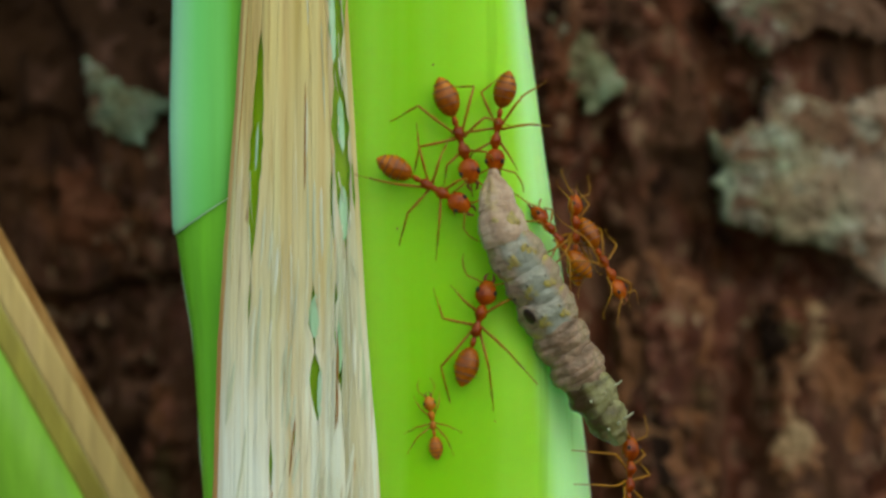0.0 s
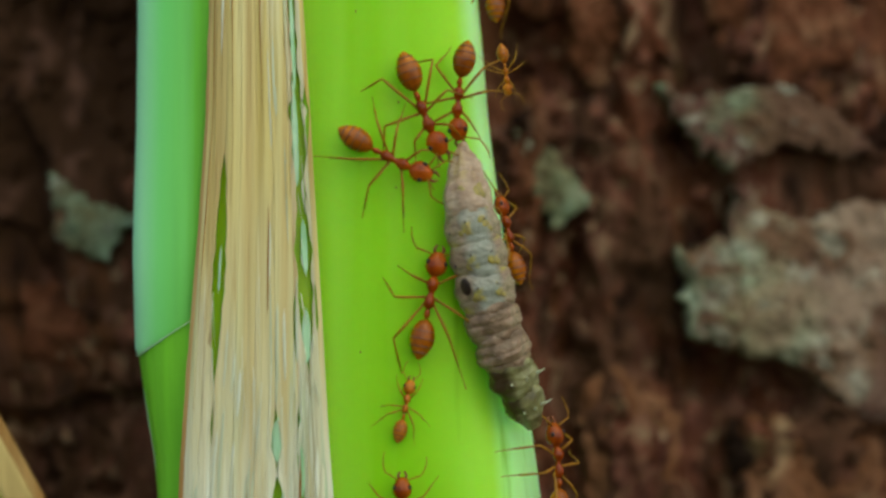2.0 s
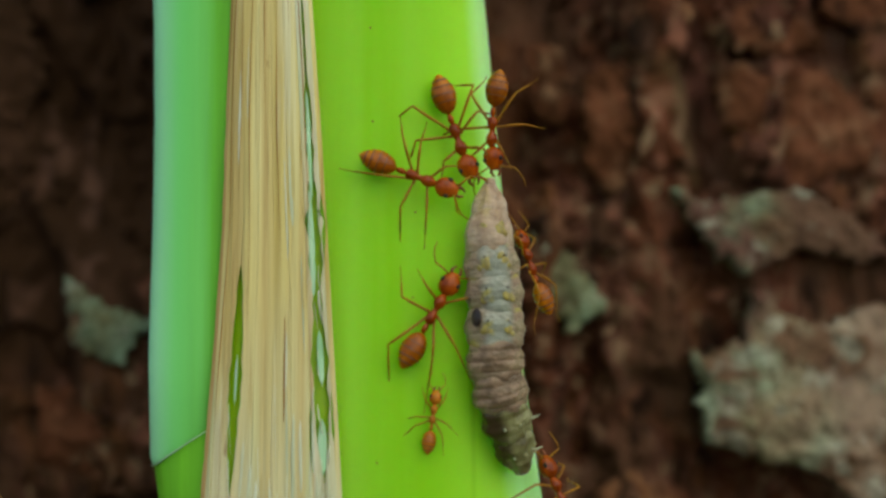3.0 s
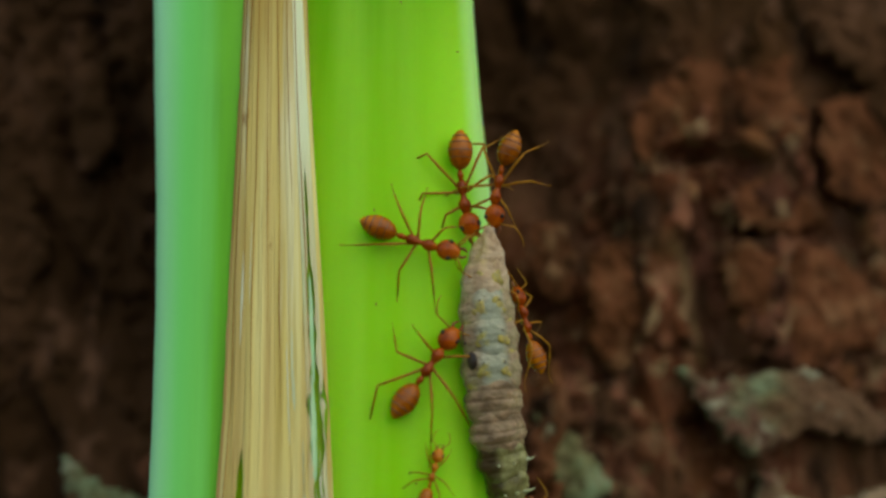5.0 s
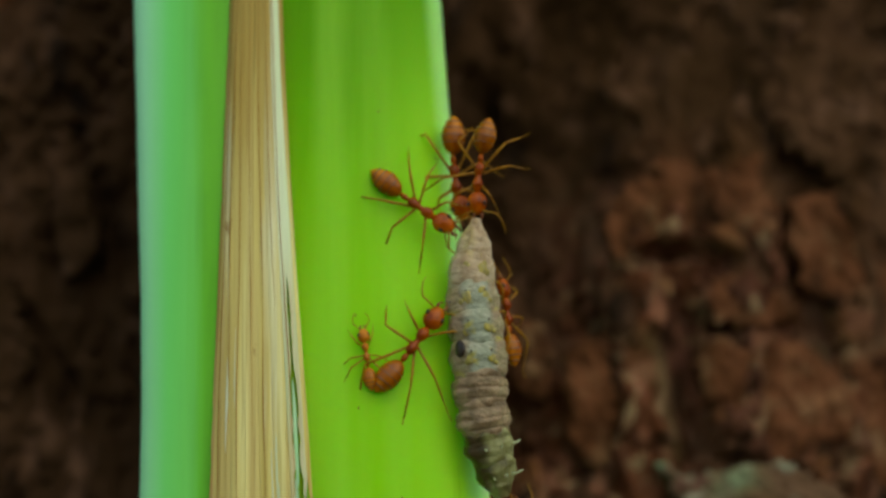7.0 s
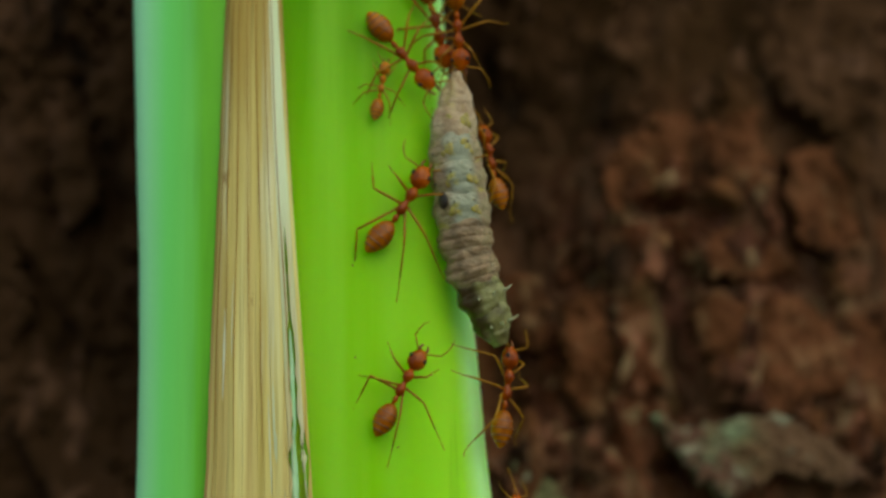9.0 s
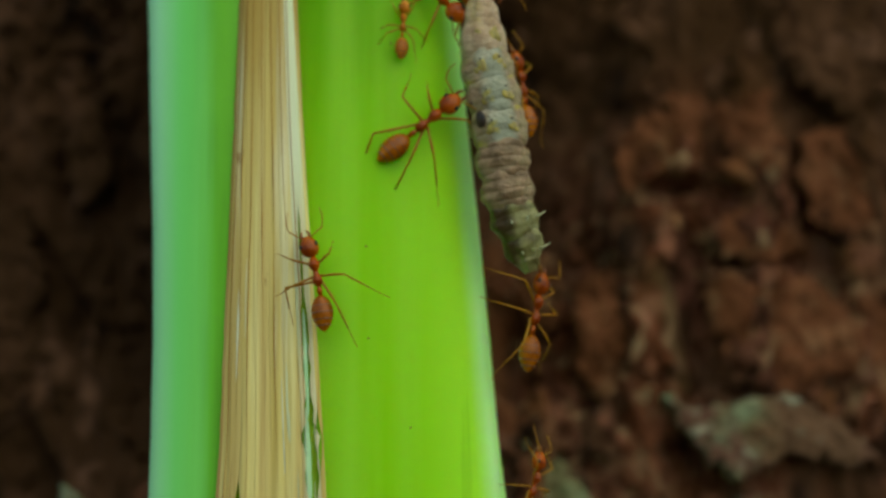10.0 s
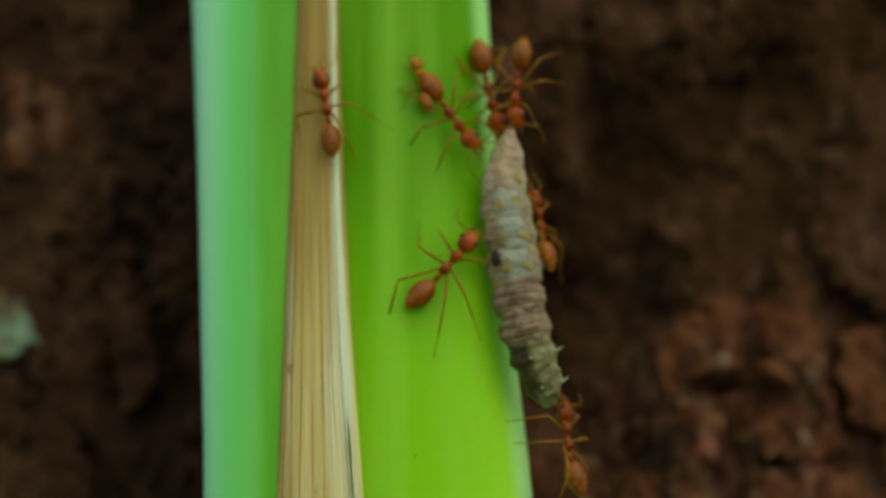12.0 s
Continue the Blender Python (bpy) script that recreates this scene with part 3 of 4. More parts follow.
for z in outer:
    rings.append([Vector((x, y - 0.06 * noise.noise((x * 0.6, z * 0.03, 8)), max(z, 45.5 + max(0, x + 23) * 0.62 + 0.01 * z)) ) * MM for x, y in oval(sheath_left(z), -5, 0.85, 6.7, blunt=0.62)])
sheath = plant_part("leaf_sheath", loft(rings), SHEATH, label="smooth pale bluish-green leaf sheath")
edge = []
for k in range(14):
    x = -23.2 + 0.42 * k
    u = (x - (sheath_left(46) - 5) / 2) / ((-5 - sheath_left(46)) / 2)
    edge.append((x, 0.95 + 6.6 * (1 - max(0.0, 1 - u * u) ** 0.31) - 0.05, 44.1 + max(0, x + 23) * 0.62))
part("free_edge", tube(edge, [0.055] * 14, 6), SHEATH_EDGE, sheath, "pale free edge")
for top, low in ((42.4, 33.5), (29.5, 23.0)):
    zs = [top + (low - top) * k / 11 for k in range(12)]
    plant_part("torn_rim", tube([(sheath_left(z) + 0.10, 6.6 + 0.1 * noise.noise((z, 2, 2)), z) for z in zs], [0.11 * max(0.2, math.sin(math.pi * (k + 0.5) / 12)) * (0.8 + 0.5 * noise.noise((k * 0.9, 1, top))) for k in range(12)], 6), SHEATH_EDGE, label="pale torn rim")

# dry husk: fibre strips side by side, torn open in slits
BOUNDS = [0, 0.03, 0.12, 0.2, 0.34, 0.48, 0.62, 0.77, 0.85, 0.925, 0.97, 1.0]
SLITS = {0.2: [(42, 60, 0.56), (37, 40, 0.12)], 0.85: [(43.5, 58, 0.85), (57, 67.5, 0.75), (66.5, 76, 0.36), (75, 82, 0.14)], 0.62: [(29.8, 34.8, 0.60), (35.8, 39.6, 0.40), (20, 23, 0.2)],
         0.34: [(24.5, 27.3, 0.2)], 0.77: [(31.5, 40, 0.30), (44, 49, 0.2)], 0.48: [(27, 31, 0.1)], 0.925: [(46, 50, 0.12), (61, 65, 0.3)]}


def gap(u, z):
    w = 0.001 + 0.010 * max(0.0, noise.noise((z * 0.09, u * 20, 5))) * min(1.0, max(0.0, (75 - z) / 20))
    for a, b, h in SLITS.get(u, ()):
        if a < z < b:
            w = max(w, h * math.sin(math.pi * (z - a) / (b - a)) ** 0.6 * (0.8 + 0.45 * noise.noise((z * 0.8, u * 9, 2)) + 0.3 * noise.noise((z * 2.7, u * 9, 4))))
    return w


def husk_y(u, z):
    v = 2 * u - 1
    return 0.55 - 1.15 * (1 - v ** 4) - 0.12 * noise.noise((u * 5, z * 0.05, 3)) - 0.05 * noise.noise((u * 14, z * 0.1, 6))


def husk_strip(k, z0, z1, ragged):
    ua, ub = BOUNDS[k], BOUNDS[k + 1]
    n = max(6, int((z1 - z0) / 1.1))
    rise = random.uniform(-0.008, 0.012)
    rows = []
    for i in range(n + 1):
        z = z0 + (z1 - z0) * i / n
        l, r = husk_left(z), husk_right(z)
        wide = r - l
        xa = l + ua * wide + (gap(ua, z) if k else 0.10 * noise.noise((z * 0.5, 1, 1)))
        xb = l + ub * wide - (gap(ub, z) if k < len(BOUNDS) - 2 else 0.10 * noise.noise((z * 0.5, 2, 2)))
        if ragged and i == 0:
            xa, xb = (xa * 0.6 + xb * 0.4), (xa * 0.4 + xb * 0.6)
        front, back = [], []
        for s in (0.0, 0.08, 0.17, 0.27, 0.36, 0.45, 0.55, 0.64, 0.73, 0.83, 0.92, 1.0):
            x = xa + (xb - xa) * s
            u = (x - l) / wide
            y = husk_y(u, z)
            ridge = 0.02 * (1 - (2 * s - 1) ** 4) + 0.05 * noise.noise((s * 7 + k * 3, z * 0.02, 7)) + 0.02 * noise.noise((s * 12 + k * 3, z * 0.2, 3))
            front.append(Vector((x, y - rise - ridge, z)) * MM)
            back.append(Vector((x, y - rise + 0.22, z)) * MM)
        rows.append(front + back[::-1])
    return loft(rows)


# green backing added close behind the slits so they look less dark
rows = []
for i in range(73):
    z = 4 + 2.0 * i
    l, r = husk_left(z), husk_right(z)
    us = [0.05 + 0.9 * k / 15 for k in range(16)]
    rows.append([Vector((l + u * (r - l), husk_y(u, z) + 0.42, z)) * MM for u in us] + [Vector((l + u * (r - l), husk_y(u, z) + 0.62, z)) * MM for u in us[::-1]])
plant_part("slit_backing", loft(rows), STEM, label="green layer under the husk")

husk = tagged(new("dry_husk"), "dry tan fibrous husk strip torn open in slits")
husk.parent, husk.matrix_basis = plant, PLANT_IN
for k in range(len(BOUNDS) - 1):
    mid = (BOUNDS[k] + BOUNDS[k + 1]) / 2
    rim = k in (0, len(BOUNDS) - 2)
    if rim:
        part("fibre_strip", husk_strip(k, 6, 150, False), HUSK_RIM, husk, "brown dry edge")
    elif 0.77 < mid < 0.925:
        part("fibre_strip", husk_strip(k, 6, 150, False), HUSK_PALE, husk, "bleached whitish fibres")
    else:
        part("fibre_strip", husk_strip(k, 6, 150, False), HUSK, husk)

for k, (u, low) in enumerate(((0.07, 40), (0.16, 66), (0.27, 56), (0.41, 70), (0.55, 60), (0.69, 74), (0.81, 62))):
    zs = [low + (150 - low) * i / 59 for i in range(60)]
    pts = []
    for z in zs:
        q = u + 0.034 * noise.noise((z * 0.05, k * 3.0, 1)) + 0.006 * noise.noise((z * 0.35, k * 3.0, 2))
        pts.append((husk_left(z) + q * (husk_right(z) - husk_left(z)), husk_y(q, z) - 0.035, z))
    thick = [0.054 * (0.75 + 0.9 * noise.noise((z * 0.12, k * 5.0, 4))) * min(1, 0.15 + (z - low) / 14) for z in zs]
    part("vein", tube(pts, thick, 6), VEIN, husk, "thin brown vein")

bm_all = bmesh.new()
for i in range(80):
    u = random.choice([0.2, 0.85, 0.85, 0.62, 0.77, 0.8, 0.48, 0.34, 0.7, 0.9])
    z = random.uniform(24, 66) if u in (0.2, 0.85, 0.9) and i % 2 else random.uniform(17, 46)
    u = u if i % 3 else random.uniform(0.35, 0.93)
    x = husk_left(z) + u * (husk_right(z) - husk_left(z)) + random.uniform(-0.5, 0.5)
    y = husk_y(u, z) - 0.2
    ln, bend = random.uniform(2.0, 9.0), random.uniform(-0.5, 0.5)
    pts = [(x + bend * s * s, y + 0.05 - 0.12 * math.sin(3 * s), z - ln * s) for s in (0, 0.25, 0.5, 0.75, 1)]
    thick = random.choice([0.4, 0.55, 0.7, 1.1])
    piece = tube(pts, [0.03 * thick, 0.045 * thick, 0.04 * thick, 0.03 * thick, 0.012], 4)
    tmp = bpy.data.meshes.new("tmp")
    piece.to_mesh(tmp)
    piece.free()
    bm_all.from_mesh(tmp)
    bpy.data.meshes.remove(tmp)
for i in range(16):
    z = random.uniform(42, 76)
    w = husk_right(z) - husk_left(z)
    x = husk_left(z) + 0.85 * w + random.uniform(-0.75, 0.55)
    dx, dz = random.uniform(-0.35, 0.5), random.uniform(-3.2, -0.8)
    r = random.choice([0.03, 0.04, 0.07, 0.10])
    y = husk_y(0.85, z) + random.uniform(-0.12, 0.2)
    piece = tube([(x, y, z), (x + 0.3 * dx, y - 0.06, z + 0.4 * dz), (x + dx, y + 0.03, z + dz)], [0.4 * r, r, 0.25 * r], 5)
    tmp = bpy.data.meshes.new("tmp")
    piece.to_mesh(tmp)
    piece.free()
    bm_all.from_mesh(tmp)
    bpy.data.meshes.remove(tmp)
tagged(part("frayed_fibre", bm_all, FIBRE, husk, "whitish loose frayed fibres"), kind="stuff")


# fine slivers of fibre curling off the husk, thickest round the tears
def sliver(bm, u0, wide, z0, z1, lift, seed):
    rows = []
    n = max(6, int((z1 - z0) / 0.6))
    lean = 0.025 * noise.noise((seed, 1.5, 0.5)) + max(0.0, (46 - z0) * 0.0022)
    for i in range(n + 1):
        f = i / n
        z, e = z0 + (z1 - z0) * f, max(0.0, math.sin(math.pi * f)) ** 0.35
        front, back = [], []
        for k in range(4):
            v = k / 3 * 2 - 1
            u = u0 + lean * f + 0.5 * wide * e * v * (1 + 0.25 * noise.noise((z * 0.9, seed, v))) + 0.004 * noise.noise((z * 0.4, seed, 3.0))
            x = husk_left(z) + u * (husk_right(z) - husk_left(z))
            y = husk_y(u, z) - 0.05 - lift * e * (0.4 + 0.6 * f) - 0.015 * v
            front.append(bm.verts.new(Vector((x, y, z)) * MM))
            back.append(bm.verts.new(Vector((x, y + 0.03, z)) * MM))
        rows.append(front + back[::-1])
    for a, b in zip(rows, rows[1:]):
        for k in range(8):
            bm.faces.new((a[k], a[(k + 1) % 8], b[(k + 1) % 8], b[k]))


for kind, (mat, count, words) in enumerate(((FLAP, 50, "mint-white split slivers"), (HUSK, 44, "tan split slivers"), (FIBRE, 40, "whitish split slivers"), (VEIN, 9, "brown split slivers"))):
    bm = bmesh.new()
    for i in range(count):
        near = random.random() < 0.45
        u = random.choice((0.2, 0.62, 0.77, 0.85, 0.85, 0.85)) + random.uniform(-0.05, 0.05) if near else random.uniform(0.06, 0.95)
        low = random.uniform(34, 72) if near else random.uniform(14, 44)
        top, wide, lift = low + random.uniform(2.5, 9.0), random.uniform(0.008, 0.028) * (0.5 if mat is VEIN else 1), random.uniform(0.01, 0.10)
        if not any(abs(u - v) < 0.05 and h > 0.3 and low < b and top > a for v, torn in SLITS.items() for a, b, h in torn):
            sliver(bm, u, wide, low, top, lift, 7.3 * i + 100 * kind)
    bmesh.ops.recalc_face_normals(bm, faces=bm.faces)
    tagged(part("fibre_sliver", bm, mat, husk, words), kind="stuff")


# thin inner skin left hanging in the tears
bm = bmesh.new()
for i, (u, wide, low, top, lift) in enumerate(((0.825, 0.055, 57.5, 66, -0.12), (0.838, 0.040, 65, 74, -0.14), (0.862, 0.050, 50.5, 55, -0.10), (0.84, 0.060, 43.5, 48, -0.16), (0.62, 0.075, 35.8, 39.4, -0.14), (0.632, 0.030, 29.6, 33.5, -0.10),
                                               (0.77, 0.040, 33, 39.5, -0.08), (0.205, 0.018, 49, 53, -0.05))):
    sliver(bm, u, wide, low, top, lift, 31.7 * i + 900)
bmesh.ops.recalc_face_normals(bm, faces=bm.faces)
tagged(part("inner_skin", bm, MEMBRANE, husk, "thin mint-green inner skin"), kind="stuff")


# a lower leaf with a dried rim, slanting away behind the stem
def leaf_strip(w0, w1, fold, n=40, thick=0.25):
    rows = []
    for i in range(n + 1):
        s = -60 + 175 * i / n
        bx, bz = -39 + 0.476 * s, 44.6 - 0.879 * s
        by = 12 + max(0.0, s) * 0.05 + 0.0009 * s * s
        taper = min(1.0, (s + 62) / 25)
        front, back = [], []
        for k in range(6):
            w = (w0 + (w1 - w0) * k / 5) * taper
            y = by + fold * (w / 26) ** 2 * 8 - 0.25 * noise.noise((w * 0.3, s * 0.05, 4))
            p = Vector((bx - 0.879 * w, y, bz - 0.476 * w))
            front.append(p * MM)
            back.append((p + Vector((0, thick, 0))) * MM)
        rows.append(front + back[::-1])
    return loft(rows)


blade = plant_part("leaf_blade", leaf_strip(4.9, 26, 1.0), LEAF, label="bright green leaf blade")
part("dry_edge", leaf_strip(-0.05, 0.75, 1.0, thick=0.55), HUSK_RIM, blade, "brown dry leaf edge")
part("leaf_rim", leaf_strip(0.7, 3.1, 1.0, thick=0.5), LEAF_RIM, blade, "dried pale tan leaf margin")
part("yellowing_band", leaf_strip(3.05, 5.0, 1.0, thick=0.45), LEAF_YELLOW, blade, "yellowing olive band beside the dry margin")

plant_part("dry_hole_rim", egg(0, 0, 0.48, 0.17, 10, 7, flat=0.5), RING, label="small brown decayed spot in the husk").matrix_basis = PLANT_IN @ pose(-10.15 * MM, (husk_y(0.87, 67) + 0.1) * MM, 67 * MM, 0, 85)

# small dirt specks stuck on the stem
for x, z in ((-4.8, 44.5), (1.2, 92.5), (-5.4, 79.0), (-1.8, 64.3), (5.2, 68.6), (-3.4, 96.0), (-2.0, 57.5), (1.8, 34.0), (-5.2, 71.5)):
    sp = egg(0, 0, 0.10, 0.07, 8, 5, flat=0.6)
    plant_part("dirt_speck", sp, RING, label="tiny brown dirt speck").matrix_basis = PLANT_IN @ pose(x * MM, (stem_y(x, z) - 0.08) * MM, z * MM, 90, 20 * x)

# ---- the caterpillar: rigid rings that shift against each other ----
RINGS = 9
GIRTH = lambda s: lerp(s, [0, 0.03, 0.08, 0.16, 0.26, 0.36, 0.5, 0.7, 0.84, 0.93, 1.0], [0.55, 0.85, 1.25, 1.8, 2.1, 2.2, 2.2, 2.1, 1.88, 1.5, 0.85])
caterpillar = tagged(new("caterpillar"), "limp greyish-pink caterpillar with yellow spots carried by ants", "caterpillar")
caterpillar_rings = []
for i in range(RINGS):
    pitch = 23.0 / RINGS
    tail = i >= RINGS - 2
    folds = (1, 1, 2, 2, 2, 3, 3, 2, 1)[i]
    stations = []
    for k in range(41):
        q = -0.66 + 1.32 * k / 40
        r = GIRTH((i + 0.5 + q) / RINGS)
        swell = abs(math.cos(math.pi * folds * (q + 0.5))) ** 0.55 if folds > 1 else 1.0
        crease = (0.05 if i < 5 else 0.13) * (swell - 1)
        pinch = 1 - (0.04 if i < 1 else 0.15 if i < 5 else 0.20) * max(0.0, (abs(q) - 0.22) / 0.44) ** 2
        if i == 0 and q < 0:
            pinch = 1 - 0.5 * max(0.0, (-q - 0.3) / 0.4) ** 2
        stations.append((q * pitch, (r + crease) * pinch, 0))
    bm = body_of_turn(stations, 34, 0.9)
    for v in bm.verts:
        p = v.co / MM
        d = 0.22 * noise.fractal((p.x * 0.7 + i * 7, p.y * 0.7, p.z * 0.7), 0.8, 2.0, 4)
        size = max(0.3, math.hypot(p.y, p.z))
        belly = math.exp(-((p.x - 0.1) / 0.62) ** 2)
        d += belly * (0.20 * math.exp(-((abs(p.y) / size - 0.95) / 0.14) ** 2) + 0.10 * math.exp(-((abs(p.y) / size - 0.4) / 0.2) ** 2))
        d -= 0.13 * math.exp(-((abs(p.y) / size - 0.72) / 0.12) ** 2) * (1 if p.z > 0 else 0)
        v.co += Vector((0, p.y, p.z)).normalized() * d * MM if math.hypot(p.y, p.z) > 0.01 else Vector()
    skin = GRUB_TAIL if tail else GRUB_PINK if i < 2 else GRUB_GREEN if i < 5 else GRUB
    ring = part("body_ring", bm, skin, caterpillar, "glossy greenish tail ring" if tail else "")
    r = GIRTH((i + 0.5) / RINGS)
    if 0 < i < 5:
        for side in (-1, 1):
            yy = side * r * 0.36
            zz = 0.9 * math.sqrt(r * r - yy * yy)
            for k, (ax, ay) in enumerate(((0.0, 1.0), (random.uniform(-0.5, -0.3), random.uniform(0.7, 1.3)), (0.35, random.uniform(1.3, 1.6)))):
                y1 = yy * ay
                z1 = 0.9 * math.sqrt(max(0.1, r * r - y1 * y1))
                size = random.uniform(0.42, 0.56) if k == 0 else random.uniform(0.24, 0.38)
                part("tubercle", egg(0, 0, size, size * random.uniform(0.7, 1.1), 12, 7, flat=0.34), YELLOW, ring, "mustard-yellow spot").matrix_basis = pose((0.1 + ax) * MM, y1 * MM, (z1 - 0.08) * MM, -side * 22 * ay, 0, random.uniform(-40, 40))
            if i > 1:
                part("dark_dot", egg(0, 0, 0.10, 0.09, 8, 5), SPOT, ring, "tiny black dot").matrix_basis = pose(-0.42 * MM, yy * 1.05 * MM, (zz + 0.08) * MM)
    if i in (1, 2, 3, 5):
        part("dark_dot", egg(0, 0, 0.14, 0.13, 8, 5), SPOT, ring, "tiny black dot").matrix_basis = pose(0.3 * MM, -0.93 * r * MM, 0.36 * r * MM)
    if i == 4:
        sore = egg(0, 0, 0.70, 0.55, 12, 7, flat=0.22)
        part("dark_sore", sore, SPOT, ring, "black bite wound").matrix_basis = pose(-0.7 * MM, -0.76 * r * MM, 0.64 * r * MM, 48)
    if tail:
        for side, reach in ((1, 1.2), (1, 0.7), (-1, 0.5)):
            sp = tube([(0, 0, 0), (0.05, 0, 0.4 * reach), (-0.1, 0, 0.95 * reach)], [0.2, 0.12, 0.02], 6)
            a = 62 if reach > 1 else 20
            ob = part("spine", sp, SPINE, ring, "pale fleshy spine")
            ob.matrix_basis = pose(0, side * r * 0.85 * math.sin(radians(a)) * MM, r * 0.78 * math.cos(radians(a)) * MM, -side * a)
    caterpillar_rings.append(ring)

# ---- ants ----
CACHE = {}


def cached(key, make, mat):
    """One mesh for all alike parts."""
    if key not in CACHE:
        bm = make()
        me = bpy.data.meshes.new(key[0])
        bm.normal_update()
        bm.to_mesh(me)
        bm.free()
        me.materials.append(mat)
        me.polygons.foreach_set("use_smooth", [True] * len(me.polygons))
        CACHE[key] = me
    return CACHE[key]


def thorax_mesh():
    return body_of_turn([(-1.05, 0.12, 0.02), (-0.98, 0.26, 0.05), (-0.75, 0.36, 0.1), (-0.45, 0.37, 0.12), (-0.2, 0.27, 0.08), (0.02, 0.2, 0.04), (0.2, 0.22, 0.05),
                         (0.4, 0.36, 0.1), (0.65, 0.43, 0.12), (0.9, 0.38, 0.08), (1.1, 0.28, 0.02), (1.3, 0.16, 0), (1.38, 0.05, 0)], 14, 0.92)


def petiole_mesh():
    return body_of_turn([(-1.75, 0.14, 0), (-1.6, 0.17, 0.02), (-1.42, 0.22, 0.08), (-1.25, 0.2, 0.05), (-1.05, 0.13, 0), (-0.9, 0.1, 0)], 10)


def head_mesh():
    bm = body_of_turn([(0, 0.1, 0), (0.1, 0.3, 0), (0.26, 0.54, 0), (0.55, 0.72, 0), (0.9, 0.75, 0), (1.22, 0.66, -0.02), (1.5, 0.5, -0.05), (1.7, 0.36, -0.08), (1.78, 0.1, -0.1)], 18, 0.78)
    return bm


def gaster_mesh():
    bm = egg(-1.68, 0.05, 1.4, 0.86, 20, 16, 1.0, 0.92, 0.35)
    return bm


def band_mesh(x, r):
    return body_of_turn([(x - 0.08, r * 0.97, 0.05), (x - 0.04, r * 1.014, 0.05), (x + 0.04, r * 1.014, 0.05), (x + 0.08, r * 0.97, 0.05)], 20, 0.92)


def mandible_mesh(s):
    return tube([(0, 0, 0), (0.3, 0.12 * s, -0.03), (0.55, 0.02 * s, -0.06), (0.68, -0.12 * s, -0.08)], [0.13, 0.12, 0.09, 0.02], 7)


def scape_mesh(s):
    return tube([(0, 0, 0), (0.25, 0.5 * s, 0.1), (0.55, 1.25 * s, 0.15)], [0.06, 0.055, 0.06], 6)


def flagellum_mesh(s):
    return tube([(0.55, 1.25 * s, 0.15), (1.1, 1.5 * s, 0.0), (1.65, 1.6 * s, -0.25), (2.15, 1.55 * s, -0.4)], [0.05, 0.05, 0.045, 0.03], 6)


def femur_mesh(f):
    return tube([(0, 0, 0), (0.22, 0, -0.04), (0.42, 0, 0.08), (0.6 * f, 0.02, 0.42), (f, 0.0, 0.6)], [0.12, 0.115, 0.085, 0.105, 0.072], 7)


def tibia_mesh(f, g, turn):
    c, s = math.cos(radians(turn)), math.sin(radians(turn))
    run = ((0, 0.6), (0.06, 0.56), (0.35, 0.05), (0.56, -0.38))
    return tube([(f + g * a * c, g * a * s, z) for a, z in run], [0.072, 0.066, 0.072, 0.052], 7)


def tarsus_mesh(f, g, turn):
    c, s = math.cos(radians(turn)), math.sin(radians(turn))
    run = ((0.56, -0.38), (0.68, -0.62), (0.82, -0.8), (0.95, -0.84), (1.0, -0.78))
    return tube([(f + g * a * c, g * a * s, z) for a, z in run], [0.042, 0.034, 0.028, 0.032, 0.042], 6)


# legs: heading of the thigh and of the shin, length of each; three on the left, three on the right
STANCE = {
    "A": [(55, 30, 1.4, 1.4), (107, 100, 2.1, 1.8), (130, 122, 2.6, 1.6), (-66, -68, 2.2, 2.4), (-98, -73, 2.2, 3.2), (-158, -166, 2.5, 2.6)],
    "B": [(60, 20, 1.3, 1.3), (118, 62, 1.9, 1.8), (143, 245, 3.1, 1.8), (-60, -20, 1.3, 1.3), (-97, -35, 2.5, 2.6), (-147, -82, 3.1, 2.1)],
    "C": [(40, 20, 1.3, 1.1), (98, 92, 2.2, 1.4), (139, 128, 2.6, 1.9), (-45, -30, 1.6, 1.3), (-80, -68, 2.4, 3.0), (-140, -200, 2.4, 1.8)],
    "D": [(72, 62, 1.3, 1.2), (98, 38, 2.2, 2.1), (150, 204, 3.3, 4.2), (-50, -55, 1.9, 1.4), (-113, -119, 2.5, 3.2), (-146, -153, 2.6, 3.8)],
    "K": [(63, 45, 1.5, 1.4), (83, 80, 1.7, 1.5), (112, 200, 2.3, 2.8), (-58, -18, 1.1, 1.3), (-80, -106, 1.9, 3.8), (-140, -146, 2.3, 3.5)],
    "Z": [(68, 92, 2.3, 3.2), (88, 82, 2.3, 3.2), (150, 160, 2.5, 3.2), (-40, -20, 1.3, 1.1), (-80, -45, 1.7, 1.4), (-140, -152, 2.1, 2.6)],
}
USUAL = [(48, 28, 1.7, 1.9), (92, 108, 1.9, 2.5), (142, 166, 2.4, 3.1), (-50, -26, 1.7, 1.9), (-96, -114, 1.9, 2.5), (-138, -160, 2.4, 3.1)]


